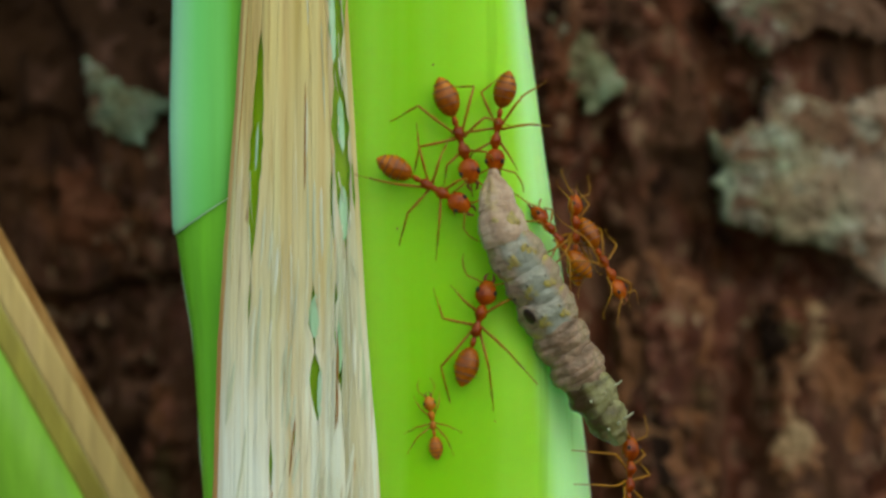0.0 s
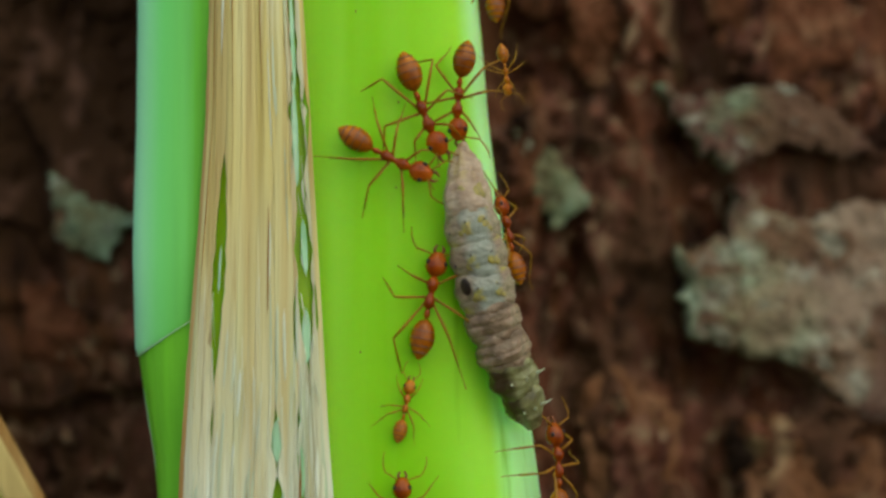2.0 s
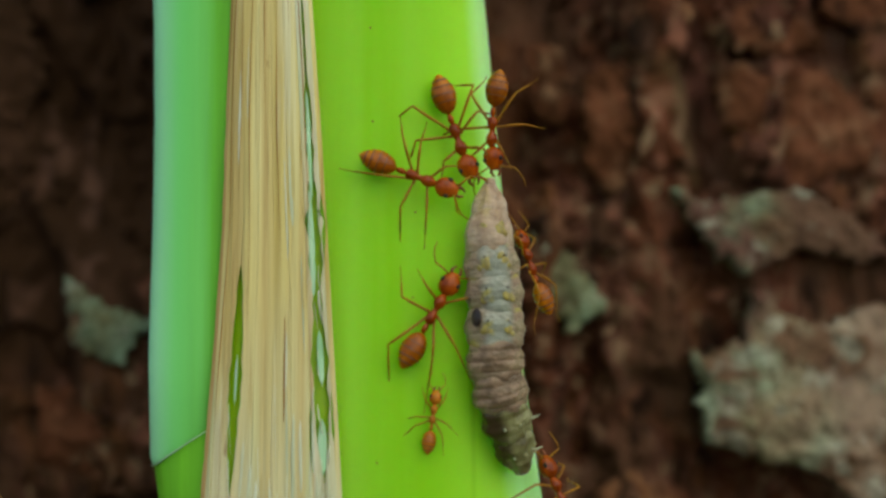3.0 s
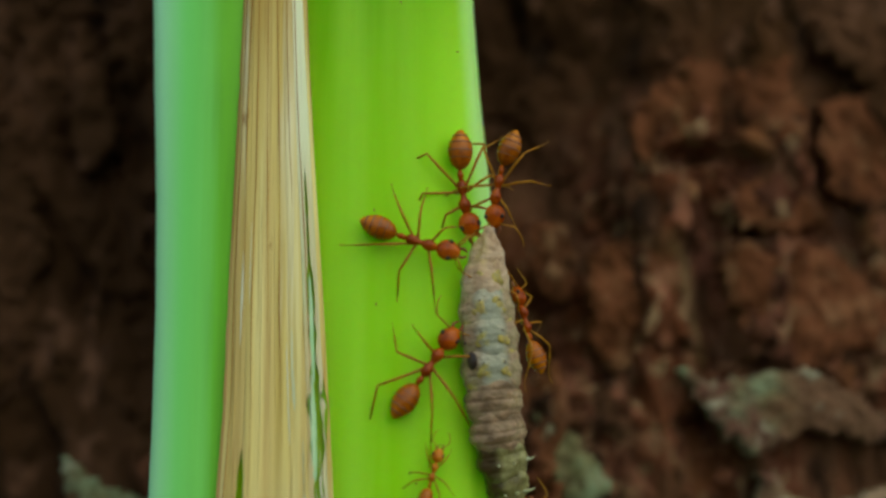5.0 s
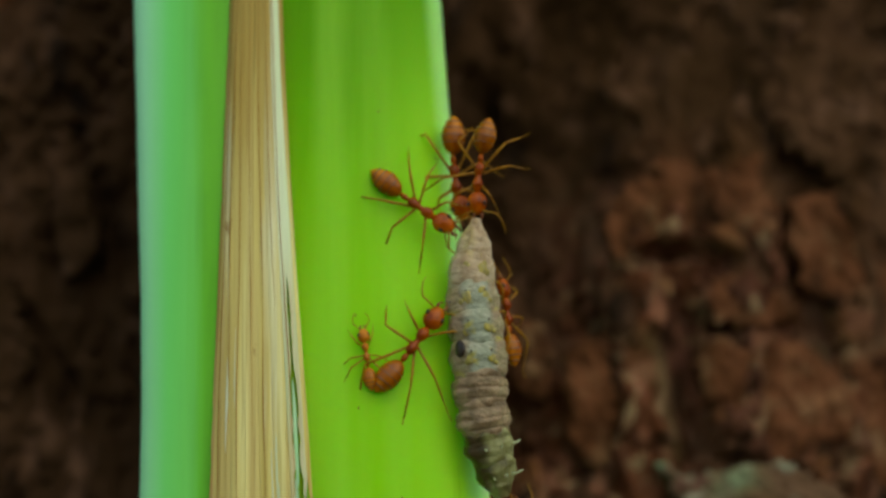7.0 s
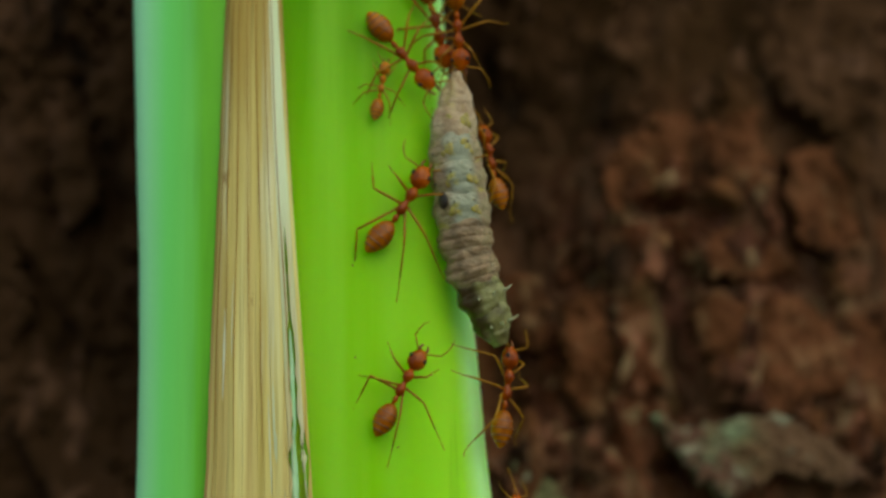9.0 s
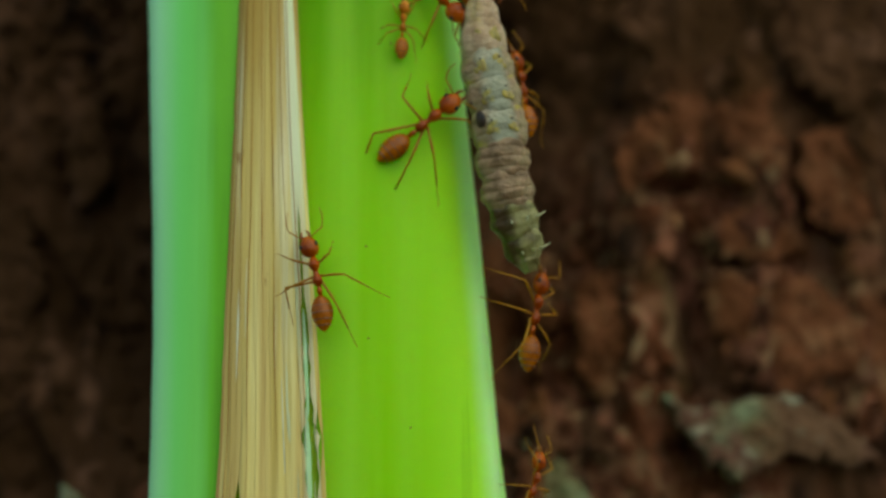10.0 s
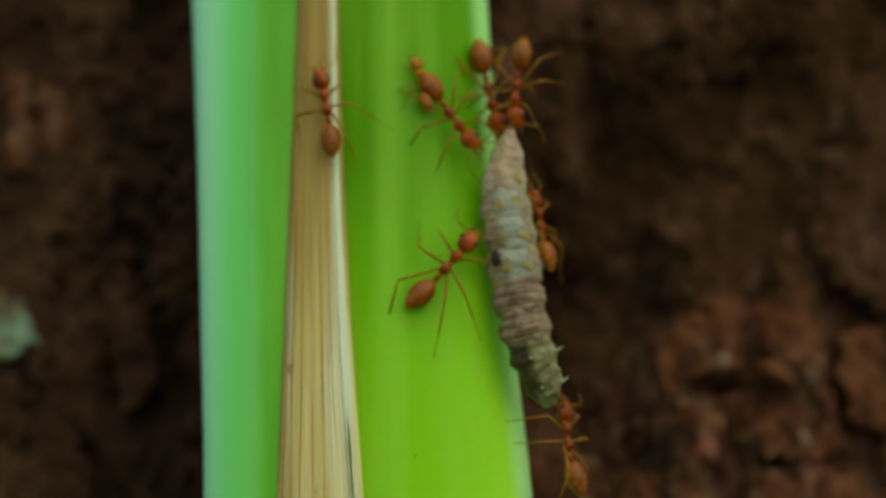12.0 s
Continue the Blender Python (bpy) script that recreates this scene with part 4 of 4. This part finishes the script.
def build_ant(kind, label, scale, seed, reach=1.0, group="weaver ants"):
    """An ant along its x axis, back up: returns its root, head, gaster and six legs with their base turns."""
    rnd = random.Random(seed)
    pale = kind in "EJ"
    cuticle, hind, limb = (ANT_PALE, ANT_PALE, LEG_PALE) if pale else (ANT, GASTER, LEG)
    root = tagged(new("ant"), label, "ant", group)
    root.scale = (scale, scale, scale)
    shared("thorax", cached(("thorax", pale), thorax_mesh, cuticle), root)
    shared("petiole", cached(("petiole", pale), petiole_mesh, cuticle), root)
    head = shared("head", cached(("head", pale), head_mesh, cuticle), root, pose(1.2 * MM, 0, 0))
    for s in (-1, 1):
        shared("eye", cached(("eye",), lambda: egg(0, 0, 0.19, 0.15, 10, 6), EYE), head, pose(0.98 * MM, 0.60 * s * MM, 0.32 * MM))
        shared("mandible", cached(("mandible", s), lambda: mandible_mesh(s), RING), head, pose(1.6 * MM, 0.22 * s * MM, -0.1 * MM))
        an = shared("antenna", cached(("antenna", s, pale), lambda: scape_mesh(s), limb), head, pose(1.45 * MM, 0.22 * s * MM, 0.16 * MM, 0, rnd.uniform(-10, 15), s * rnd.uniform(-35, 15)))
        shared("flagellum", cached(("flagellum", s, pale), lambda: flagellum_mesh(s), limb), an)
    gaster = shared("gaster", cached(("gaster", pale), gaster_mesh, hind), root, pose(-1.5 * MM, 0, 0))
    for x, r in ((-1.1, 0.775), (-1.62, 0.862), (-2.15, 0.775), (-2.6, 0.55)):
        shared("band", cached(("band", x), lambda: band_mesh(x, r), BAND), gaster)
    legs = []
    jitter = 0 if kind in STANCE else 9
    for k, (thigh, shin, f, g) in enumerate(STANCE.get(kind, USUAL)):
        f, g = f * reach, g * reach
        side = 1 if k < 3 else -1
        turn = shin - thigh
        leg = part("leg", femur_mesh(f), limb, root)
        part("tibia", tibia_mesh(f, g, turn), limb, leg)
        part("tarsus", tarsus_mesh(f, g, turn), limb, leg)
        legs.append((leg, (0.72, -0.25, -0.62)[k % 3], side * 0.26, thigh + rnd.uniform(-jitter, jitter), rnd.uniform(-5, 5), rnd.uniform(0, 6.28)))
    return root, head, gaster, legs


# ---- how things move: seconds, then mm and degrees ----
# ants: size, then time, x, y, z of the thorax, heading, turn of head, turn of gaster
ANT_ROWS = {
    "A": (1.10, [
        (0.0, -1.92, -1.36, 47.68, -29, -3, 2),
        (0.5, -1.79, -1.32, 50.48, -26, -7, 4),
        (1.0, -1.50, -1.24, 54.36, -29, -2, 1),
        (1.5, -1.47, -1.22, 56.70, -24, -2, 1),
        (2.0, -2.13, -1.29, 59.58, -27, 7, -4),
        (2.5, -1.41, -1.13, 63.50, -24, 2, -1),
        (4.5, -1.89, -1.03, 73.99, -18, 5, -3),
        (5.0, -1.76, -0.91, 76.30, -18, 7, -4),
        (5.5, -0.76, -0.57, 79.19, -23, 4, -2),
        (6.0, -0.50, -0.29, 82.51, -32, 9, -6),
        (6.5, -0.34, -0.06, 85.19, -35, 5, -3),
        (8.5, 0.31, 0.33, 94.70, -45, 8, -5),
        (9.0, -0.94, -0.37, 96.11, -50, 3, -2),
        (9.5, -0.99, -0.32, 97.97, -53, 4, -3),
        (10.0, 0.42, 0.57, 100.35, -48, 3, -2),
        (10.5, -0.24, 0.02, 102.12, -45, 4, -2),
        (11.0, -1.67, -0.53, 104.60, -44, 2, -1),
        (11.5, -0.67, -0.05, 105.55, -43, 6, -5),
        (12.0, -1.88, -0.52, 107.63, -55, 4, -3),
    ]),
    "B": (1.16, [
        (0.0, 0.23, -1.06, 51.39, -73, -3, 3),
        (0.5, 0.05, -1.06, 53.97, -67, 0, 0),
        (1.0, -0.29, -1.08, 57.27, -58, -1, 1),
        (1.5, 0.04, -0.96, 59.62, -54, -1, 1),
        (2.0, 0.28, -0.82, 63.15, -68, 6, -4),
        (2.5, 1.55, -0.26, 66.94, -70, 4, -3),
        (4.5, 1.46, 0.33, 77.87, -79, 4, -3),
        (5.0, 1.64, 0.80, 80.35, -82, 11, -8),
        (5.5, 2.01, 1.16, 82.66, -75, 10, -7),
        (6.0, 2.66, 2.40, 86.10, -83, 12, -8),
        (6.5, 2.84, 2.40, 88.46, -87, 13, -9),
        (8.5, 2.84, 2.40, 97.62, -71, -1, 1),
        (9.0, 1.61, 1.48, 99.19, -76, 0, 0),
        (9.5, 1.19, 1.20, 100.40, -75, 2, -1),
        (10.0, 2.62, 2.40, 103.09, -77, 0, 0),
        (10.5, 1.96, 2.27, 105.38, -79, 2, -1),
        (11.0, 0.70, 0.97, 107.27, -79, 3, -2),
        (11.5, 1.90, 2.40, 108.33, -68, 5, -4),
        (12.0, 1.29, 1.94, 110.32, -78, 2, -1),
    ]),
    "C": (1.07, [
        (0.0, 3.09, -0.10, 52.18, -98, 8, -5),
        (0.5, 3.02, -0.01, 55.27, -92, 2, -1),
        (1.0, 2.76, 0.00, 58.86, -82, 3, -2),
        (1.5, 3.18, 0.35, 61.41, -87, 9, -6),
        (2.0, 2.93, 0.35, 64.40, -95, 11, -7),
        (2.5, 3.87, 0.40, 67.95, -90, 9, -7),
        (4.5, 4.65, 0.40, 78.07, -106, 16, -14),
        (5.0, 4.37, 0.40, 80.86, -101, 12, -11),
        (5.5, 4.60, 0.40, 82.51, -96, 14, -10),
        (6.0, 4.49, 0.40, 85.89, -90, 17, -16),
        (6.5, 4.73, 0.40, 88.02, -99, 9, -6),
        (8.5, 4.47, 0.40, 97.70, -88, 6, -6),
        (9.0, 3.36, 0.40, 98.49, -86, 0, 0),
        (9.5, 3.04, 0.40, 100.77, -77, 4, -3),
        (10.0, 4.55, 0.40, 102.90, -80, 4, -3),
        (10.5, 4.10, 0.40, 104.98, -80, 4, -3),
        (11.0, 2.86, 0.40, 107.47, -84, 3, -2),
        (11.5, 4.06, 0.40, 107.89, -80, 9, -6),
        (12.0, 3.48, 0.40, 110.23, -95, 9, -7),
    ]),
    "D": (1.14, [
        (0.0, 1.60, -0.85, 37.14, 75, 1, 0),
        (0.5, 1.31, -0.85, 40.02, 74, -2, 1),
        (1.0, 1.21, -0.80, 43.39, 75, 0, 0),
        (1.5, 1.73, -0.60, 45.90, 75, 2, -1),
        (2.0, 0.75, -0.78, 49.04, 79, 0, 0),
        (2.5, 0.18, -0.85, 52.96, 67, 1, 0),
        (4.5, -1.15, -0.91, 64.27, 55, 3, -2),
        (5.0, -0.80, -0.74, 66.79, 55, 1, -1),
        (5.5, -0.38, -0.58, 69.53, 48, 0, 0),
        (6.0, -0.52, -0.54, 72.11, 48, 4, -3),
        (6.5, -0.64, -0.48, 74.32, 51, 4, -3),
        (8.5, 0.40, 0.01, 83.14, 53, 3, -3),
        (9.0, -1.01, -0.57, 84.08, 56, 10, -7),
        (9.5, -0.69, -0.36, 85.64, 56, 2, -2),
        (10.0, -0.38, -0.12, 89.31, 39, 0, 0),
        (10.5, -1.56, -0.63, 90.78, 46, 5, -5),
        (11.0, -2.35, -0.84, 92.19, 54, 3, -3),
        (11.5, -1.11, -0.43, 93.70, 39, 2, -2),
        (12.0, -2.34, -0.82, 94.94, 48, 6, -4),
    ]),
    "E": (0.67, [
        (0.0, -2.03, -0.77, 29.35, 98, 2, -1),
        (0.5, -1.93, -0.76, 30.56, 94, 3, -2),
        (1.0, -0.68, -0.65, 33.76, 85, 3, -2),
        (1.5, -1.51, -0.70, 37.77, 89, 1, -1),
        (2.0, -1.21, -0.65, 40.35, 78, 1, -1),
        (2.5, -0.79, -0.55, 44.63, 83, 0, 0),
        (4.5, 0.31, -0.09, 55.67, 73, 4, -3),
        (5.0, -0.67, -0.26, 58.30, 74, 1, -1),
        (5.5, -0.88, -0.31, 59.00, 87, 3, -2),
        (6.0, -1.08, -0.26, 63.81, 90, -1, 1),
        (6.5, -0.48, 0.09, 71.00, 89, -2, 2),
        (7.2, -5.79, -0.60, 77.50, 100, 0, 0),
        (7.9, -6.20, -0.60, 83.24, 88, 0, 0),
        (8.5, -3.81, -0.57, 87.40, 84, 2, -1),
        (9.0, -2.96, -0.36, 93.95, 79, 2, -1),
        (9.5, -1.35, 0.22, 97.52, 80, 1, -1),
        (10.0, -2.38, -0.17, 97.55, 86, -2, 1),
        (10.5, -3.05, -0.41, 97.66, 96, 4, -3),
        (11.0, -3.44, -0.43, 102.12, 99, 1, -1),
        (11.5, -2.81, -0.23, 105.11, 95, 3, -3),
        (12.0, -4.72, -0.58, 111.17, 104, 0, 0),
    ]),
    "F": (0.98, [
        (0.0, 7.75, 2.50, 44.01, 128, -14, 8),
        (0.5, 8.00, 2.50, 46.58, 141, -19, 12),
        (1.0, 7.55, 2.50, 49.62, 126, -21, 12),
        (1.5, 7.79, 2.50, 52.13, 128, -17, 9),
        (2.0, 6.87, 2.50, 54.19, 102, -6, 3),
        (2.5, 7.33, 2.50, 57.40, 107, -12, 7),
        (4.5, 6.84, 2.50, 67.91, 110, -18, 13),
        (5.0, 6.55, 2.50, 70.56, 105, -16, 9),
        (5.5, 7.32, 2.50, 72.47, 101, -8, 5),
        (6.0, 7.04, 2.50, 75.50, 96, -5, 3),
        (6.5, 6.83, 2.50, 77.11, 96, -5, 3),
        (8.5, 7.32, 2.50, 87.48, 97, 3, -2),
        (9.0, 5.89, 2.50, 88.37, 101, -9, 6),
        (9.5, 6.23, 2.50, 90.97, 102, -9, 5),
        (10.0, 7.47, 2.50, 92.97, 99, 3, -2),
        (10.5, 6.27, 2.50, 94.26, 102, -4, 3),
        (11.0, 4.91, 2.50, 96.88, 101, -3, 2),
        (11.5, 6.28, 2.50, 97.52, 99, 3, -2),
        (12.0, 5.34, 2.50, 99.31, 100, -5, 4),
    ]),
    "Z": (1.11, [
        (0.0, 13.74, 2.80, 24.52, 87, -4, 3),
        (0.5, 12.99, 2.80, 26.54, 90, -12, 9),
        (1.0, 11.96, 2.80, 30.00, 103, -5, 3),
        (1.5, 12.76, 2.80, 32.74, 117, 0, 0),
        (2.0, 10.89, 2.80, 35.50, 93, 5, -4),
        (2.5, 10.14, 2.80, 38.72, 112, -7, 5),
        (4.5, 7.88, 2.80, 50.71, 112, -3, 2),
        (5.0, 8.24, 2.80, 53.09, 109, -2, 2),
        (5.5, 8.18, 2.80, 55.16, 103, -9, 6),
        (6.0, 8.34, 2.80, 57.84, 104, -10, 6),
        (6.5, 7.41, 2.80, 58.96, 101, -11, 7),
        (8.5, 8.94, 2.80, 68.41, 86, -3, 2),
        (9.0, 7.05, 2.80, 69.39, 82, -1, 1),
        (9.5, 8.00, 2.80, 71.81, 78, -9, 7),
        (10.0, 8.45, 2.80, 74.00, 79, -7, 5),
        (10.5, 7.22, 2.80, 76.95, 98, -11, 8),
        (11.0, 7.16, 2.80, 78.25, 97, -16, 13),
        (11.5, 8.05, 2.80, 78.65, 88, -13, 12),
        (12.0, 7.21, 2.80, 80.72, 96, -19, 17),
    ]),
    "K": (1.04, [
        (0.0, 1.00, -1.20, 4.00, 95, 0, 0),
        (4.5, -0.28, -1.20, 36.23, 80, 0, 0),
        (6.5, -2.64, -1.20, 53.05, 62, 0, 0),
        (8.5, -0.88, -0.70, 69.49, 60, -2, 1),
        (9.0, -1.29, -0.82, 69.30, 61, -2, 1),
        (9.5, -5.76, -1.30, 68.40, 97, 5, -3),
        (10.0, -9.35, -2.05, 76.55, 102, 7, -5),
        (10.5, -9.55, -2.05, 83.78, 97, 6, -4),
        (11.0, -10.15, -2.05, 89.48, 95, 5, -4),
        (11.5, -8.92, -1.17, 99.26, 86, 3, -2),
        (12.0, -12.66, -2.05, 108.65, 99, 4, -3),
    ]),
    "M": (0.99, [
        (0.0, -4.00, -1.00, -5.00, 90, 0, 0),
        (0.9, -4.00, -1.00, 9.00, 90, 0, 0),
        (1.5, 0.27, -0.84, 33.01, 89, 1, -1),
        (2.0, -1.50, -1.03, 31.73, 90, 0, 0),
        (2.5, -1.71, -1.05, 31.22, 82, 0, 0),
        (4.5, -4.26, -1.00, 37.23, 92, 0, 0),
        (12.0, -4.49, -1.00, 36.13, 92, 0, 0),
    ]),
    "P": (0.98, [
        (0.0, 11.97, 3.50, 41.44, -61, 6, -4),
        (0.5, 11.29, 3.50, 38.63, -74, 11, -8),
        (1.0, 10.75, 3.50, 34.86, -77, 0, 0),
        (1.5, 11.68, 3.50, 32.30, -80, -1, 0),
        (2.5, 11.00, 4.00, 10.00, -85, 0, 0),
        (12.0, 10.54, 4.00, 0.89, -85, 0, 0),
    ]),
    "Q": (0.98, [
        (0.0, 9.43, 3.50, 44.40, 90, -6, 4),
        (0.5, 8.98, 3.50, 50.60, 97, -6, 4),
        (1.0, 7.55, 3.50, 62.99, 93, -3, 2),
        (1.5, 6.96, 3.50, 72.05, 92, 3, -2),
        (2.3, 4.00, 10.00, 78.00, 100, 0, 0),
        (3.2, -2.08, 18.50, 85.96, 110, 0, 0),
        (12.0, -3.77, 18.50, 94.84, 100, 0, 0),
    ]),
    "J": (0.56, [
        (0.0, 4.00, 2.00, 76.00, -85, 0, 0),
        (1.0, 6.52, 2.80, 68.62, -92, -1, 1),
        (1.5, 4.39, 2.80, 68.81, -132, -1, 1),
        (2.0, 6.83, 2.80, 66.75, -82, -5, 3),
        (2.2, 5.80, 8.00, 63.00, -95, 0, 0),
        (2.5, 2.00, 18.20, 61.00, -100, 0, 0),
        (12.0, -0.21, 18.20, 50.55, -110, 0, 0),
    ]),
    "L": (0.95, [
        (0.0, 8.00, 5.00, 5.00, 90, 0, 0),
        (6.5, 7.28, 4.50, 40.04, 92, 0, 0),
        (8.5, 7.47, 4.50, 52.38, 92, 0, 0),
        (9.5, 7.90, 4.50, 60.69, 73, 6, -4),
        (10.0, 8.21, 4.50, 59.83, 72, 13, -9),
        (10.5, 6.48, 4.50, 65.12, 94, 5, -4),
        (11.0, 5.32, 4.50, 71.09, 102, 3, -2),
        (11.5, 3.54, 10.00, 73.55, 110, 0, 0),
        (12.0, 1.16, 18.00, 77.29, 110, 0, 0),
    ]),
}
CATERPILLAR_ROWS = [
    (0.0, (2.72, -0.77, 48.82), (3.47, -1.56, 44.72), (5.93, -0.57, 40.28), (8.41, 0.90, 35.41), (12.82, 1.60, 27.76)),
    (0.5, (3.01, -0.55, 51.91), (3.63, -1.31, 48.33), (5.71, -0.45, 43.55), (8.19, 0.90, 38.31), (11.86, 1.60, 30.13)),
    (1.0, (3.14, -0.34, 55.49), (3.95, -1.01, 51.36), (5.27, -0.56, 45.81), (6.78, 0.22, 39.88), (9.56, 1.60, 32.43)),
    (1.5, (3.45, -0.09, 57.45), (3.88, -0.91, 54.05), (5.55, -0.05, 48.86), (7.11, 0.90, 42.92), (10.81, 1.60, 35.65)),
    (2.0, (3.24, -0.05, 60.63), (3.67, -0.90, 56.64), (4.61, -0.60, 51.44), (5.91, 0.17, 46.27), (8.82, 1.60, 38.85)),
    (2.5, (3.95, 0.20, 63.81), (4.03, -0.46, 60.04), (4.69, -0.36, 54.07), (5.13, -0.18, 48.90), (7.64, 1.60, 41.31)),
    (4.5, (3.33, 0.20, 75.19), (3.35, 0.00, 70.66), (3.33, -0.41, 65.43), (3.30, -0.56, 59.88), (4.68, 1.10, 52.99)),
    (5.0, (3.61, 0.20, 77.26), (3.40, 0.52, 73.33), (3.75, 0.38, 68.07), (4.23, 0.56, 62.55), (5.45, 1.60, 55.68)),
    (5.5, (4.10, 0.20, 79.22), (4.34, 0.70, 75.09), (4.46, 0.70, 69.43), (4.58, 0.90, 63.83), (6.25, 1.60, 57.83)),
    (6.0, (4.18, 0.20, 82.61), (4.16, 0.70, 77.90), (4.39, 0.70, 72.63), (4.72, 0.90, 67.03), (6.30, 1.60, 60.48)),
    (6.5, (4.38, 0.20, 84.49), (4.00, 0.70, 79.96), (4.33, 0.70, 73.86), (4.61, 0.90, 68.58), (5.94, 1.60, 62.51)),
    (8.5, (4.40, 0.20, 93.84), (4.62, 0.70, 89.34), (5.28, 0.70, 83.77), (6.00, 0.90, 78.72), (7.93, 1.60, 72.86)),
    (9.0, (3.13, 0.20, 94.66), (2.95, 0.70, 89.77), (3.45, 0.70, 84.29), (4.18, 0.90, 79.22), (6.47, 1.60, 73.03)),
    (9.5, (3.20, 0.20, 97.27), (3.20, 0.70, 92.77), (4.49, 0.70, 86.41), (5.21, 0.90, 80.91), (7.34, 1.60, 75.41)),
    (10.0, (3.92, 0.20, 100.45), (4.37, 0.70, 95.33), (5.49, 0.70, 88.99), (6.19, 0.90, 83.51), (7.97, 1.60, 77.47)),
    (10.5, (3.06, 0.20, 101.70), (3.21, 0.70, 96.85), (3.48, 0.70, 90.89), (3.79, 0.90, 85.47), (5.67, 1.60, 79.39)),
    (11.0, (2.21, 0.20, 103.59), (2.20, 0.69, 98.65), (3.08, 0.70, 92.27), (3.81, 0.90, 87.19), (5.91, 1.60, 81.70)),
    (11.5, (3.97, 0.20, 104.55), (3.51, 0.70, 99.98), (4.76, 0.70, 94.28), (5.63, 0.90, 88.68), (7.32, 1.60, 81.96)),
    (12.0, (2.82, 0.20, 106.43), (2.35, 0.70, 101.80), (2.99, 0.70, 95.20), (3.88, 0.90, 89.62), (5.81, 1.60, 83.59)),
]
ANTS = {  # label, lean of the back to the ant's right, steps per second, swing of the legs
    "A": ("orange-red weaver ant biting the caterpillar's shoulder", 0, 0.6, 6),
    "B": ("orange-red weaver ant tugging at the caterpillar's tip", 0, 0.6, 6),
    "C": ("orange-red weaver ant pulling the caterpillar's tip along the stem edge", 12, 0.6, 9),
    "D": ("dark red weaver ant gripping the caterpillar's flank", 0, 0.7, 6),
    "E": ("small pale orange minor ant walking on the stem", 0, 2.0, 20),
    "F": ("orange weaver ant clinging to the caterpillar's far side", 62, 0.5, 8),
    "Z": ("orange weaver ant pushing at the caterpillar's tail end", 48, 0.9, 8),
    "K": ("red-brown weaver ant walking across the green stem", 0, 2.0, 22),
    "M": ("orange weaver ant walking low on the stem", 0, 1.5, 18),
    "P": ("orange weaver ant climbing down the stem's edge", -50, 2.0, 20),
    "Q": ("orange weaver ant climbing up the stem's edge", 50, 2.0, 20),
    "J": ("tiny orange minor ant near the stem's edge", 0, 2.0, 20),
    "L": ("orange weaver ant climbing behind the stem's edge", 60, 1.6, 18),
}
BUILT = {n: build_ant(n, ANTS[n][0], ANT_ROWS[n][0], 11 + i, 0.8 if n in "EJ" else 1.0) for i, n in enumerate(ANTS)}


def ant_pose(x, y, z, heading, lean):
    f = Vector((math.cos(radians(heading)), 0, math.sin(radians(heading))))
    up = Vector((0, -1, 0))
    left = up.cross(f)
    m = Matrix((f, left, up)).transposed().to_4x4()
    return Matrix.Translation(Vector((x, y, z)) * MM) @ m @ pose(0, 0, 0, lean)


def spread(rows):
    """Rows from the clip's start to its end."""
    rows = list(rows)
    if rows[0][0] > 0:
        rows.insert(0, (0.0, *rows[0][1:]))
    if rows[-1][0] < 12:
        rows.append((12.0, *rows[-1][1:]))
    return rows


def ring_poses(points):
    """Places along the caterpillar's bent axis, from its tip to its tail."""
    p = np.array(points)
    fine = []
    for i in range(4):
        a, b = p[i], p[i + 1]
        ta = (p[i + 1] - p[max(i - 1, 0)]) / (2 if i else 1)
        tb = (p[min(i + 2, 4)] - p[i]) / (2 if i < 3 else 1)
        for s in np.linspace(0, 1, 12, endpoint=False):
            fine.append((2 * s**3 - 3 * s**2 + 1) * a + (s**3 - 2 * s**2 + s) * ta + (3 * s**2 - 2 * s**3) * b + (s**3 - s**2) * tb)
    fine = np.array(fine + [p[4]])
    arc = np.concatenate([[0], np.cumsum(np.linalg.norm(np.diff(fine, axis=0), axis=1))])
    at = lambda q: Vector([np.interp(q * arc[-1], arc, fine[:, k]) for k in range(3)])
    out = []
    for i in range(RINGS):
        q = (i + 0.5) / RINGS
        f = (at(min(1, q + 0.05)) - at(max(0, q - 0.05))).normalized()
        up = Vector((0.12, -1, 0.0))
        up = (up - f * up.dot(f)).normalized()
        out.append((at(q), Matrix((f, up.cross(f), up)).transposed().to_4x4()))
    return out


def motions():
    for n, (root, head, gaster, legs) in BUILT.items():
        _, lean, rate, swing = ANTS[n]
        rows = spread(ANT_ROWS[n][1])
        walk(root, [(r[0], ant_pose(*r[1:5], lean)) for r in rows])
        walk(head, [(r[0], pose(1.2 * MM, 0, 0, 0, 4, r[5])) for r in rows])
        walk(gaster, [(r[0], pose(-1.5 * MM, 0, 0, 0, 0, r[6])) for r in rows])
        step = 0.25 if rate > 1 else 0.5
        for leg, x, y, a, tilt, phase in legs:
            walk(leg, [(k * step, pose(x * MM, y * MM, -0.08 * MM, 0, tilt, a + swing * math.sin(2 * math.pi * rate * k * step + phase))) for k in range(int(12 / step) + 1)])
    per_ring = [[] for _ in range(RINGS)]
    base = []
    for t, *points in CATERPILLAR_ROWS:
        mid = Vector(points[2])
        base.append((t, Matrix.Translation(mid * MM)))
        for i, (p, m) in enumerate(ring_poses(points)):
            per_ring[i].append((t, Matrix.Translation((p - mid) * MM) @ m))
    walk(caterpillar, base)
    for ring, rows in zip(caterpillar_rings, per_ring):
        walk(ring, rows)


motions()
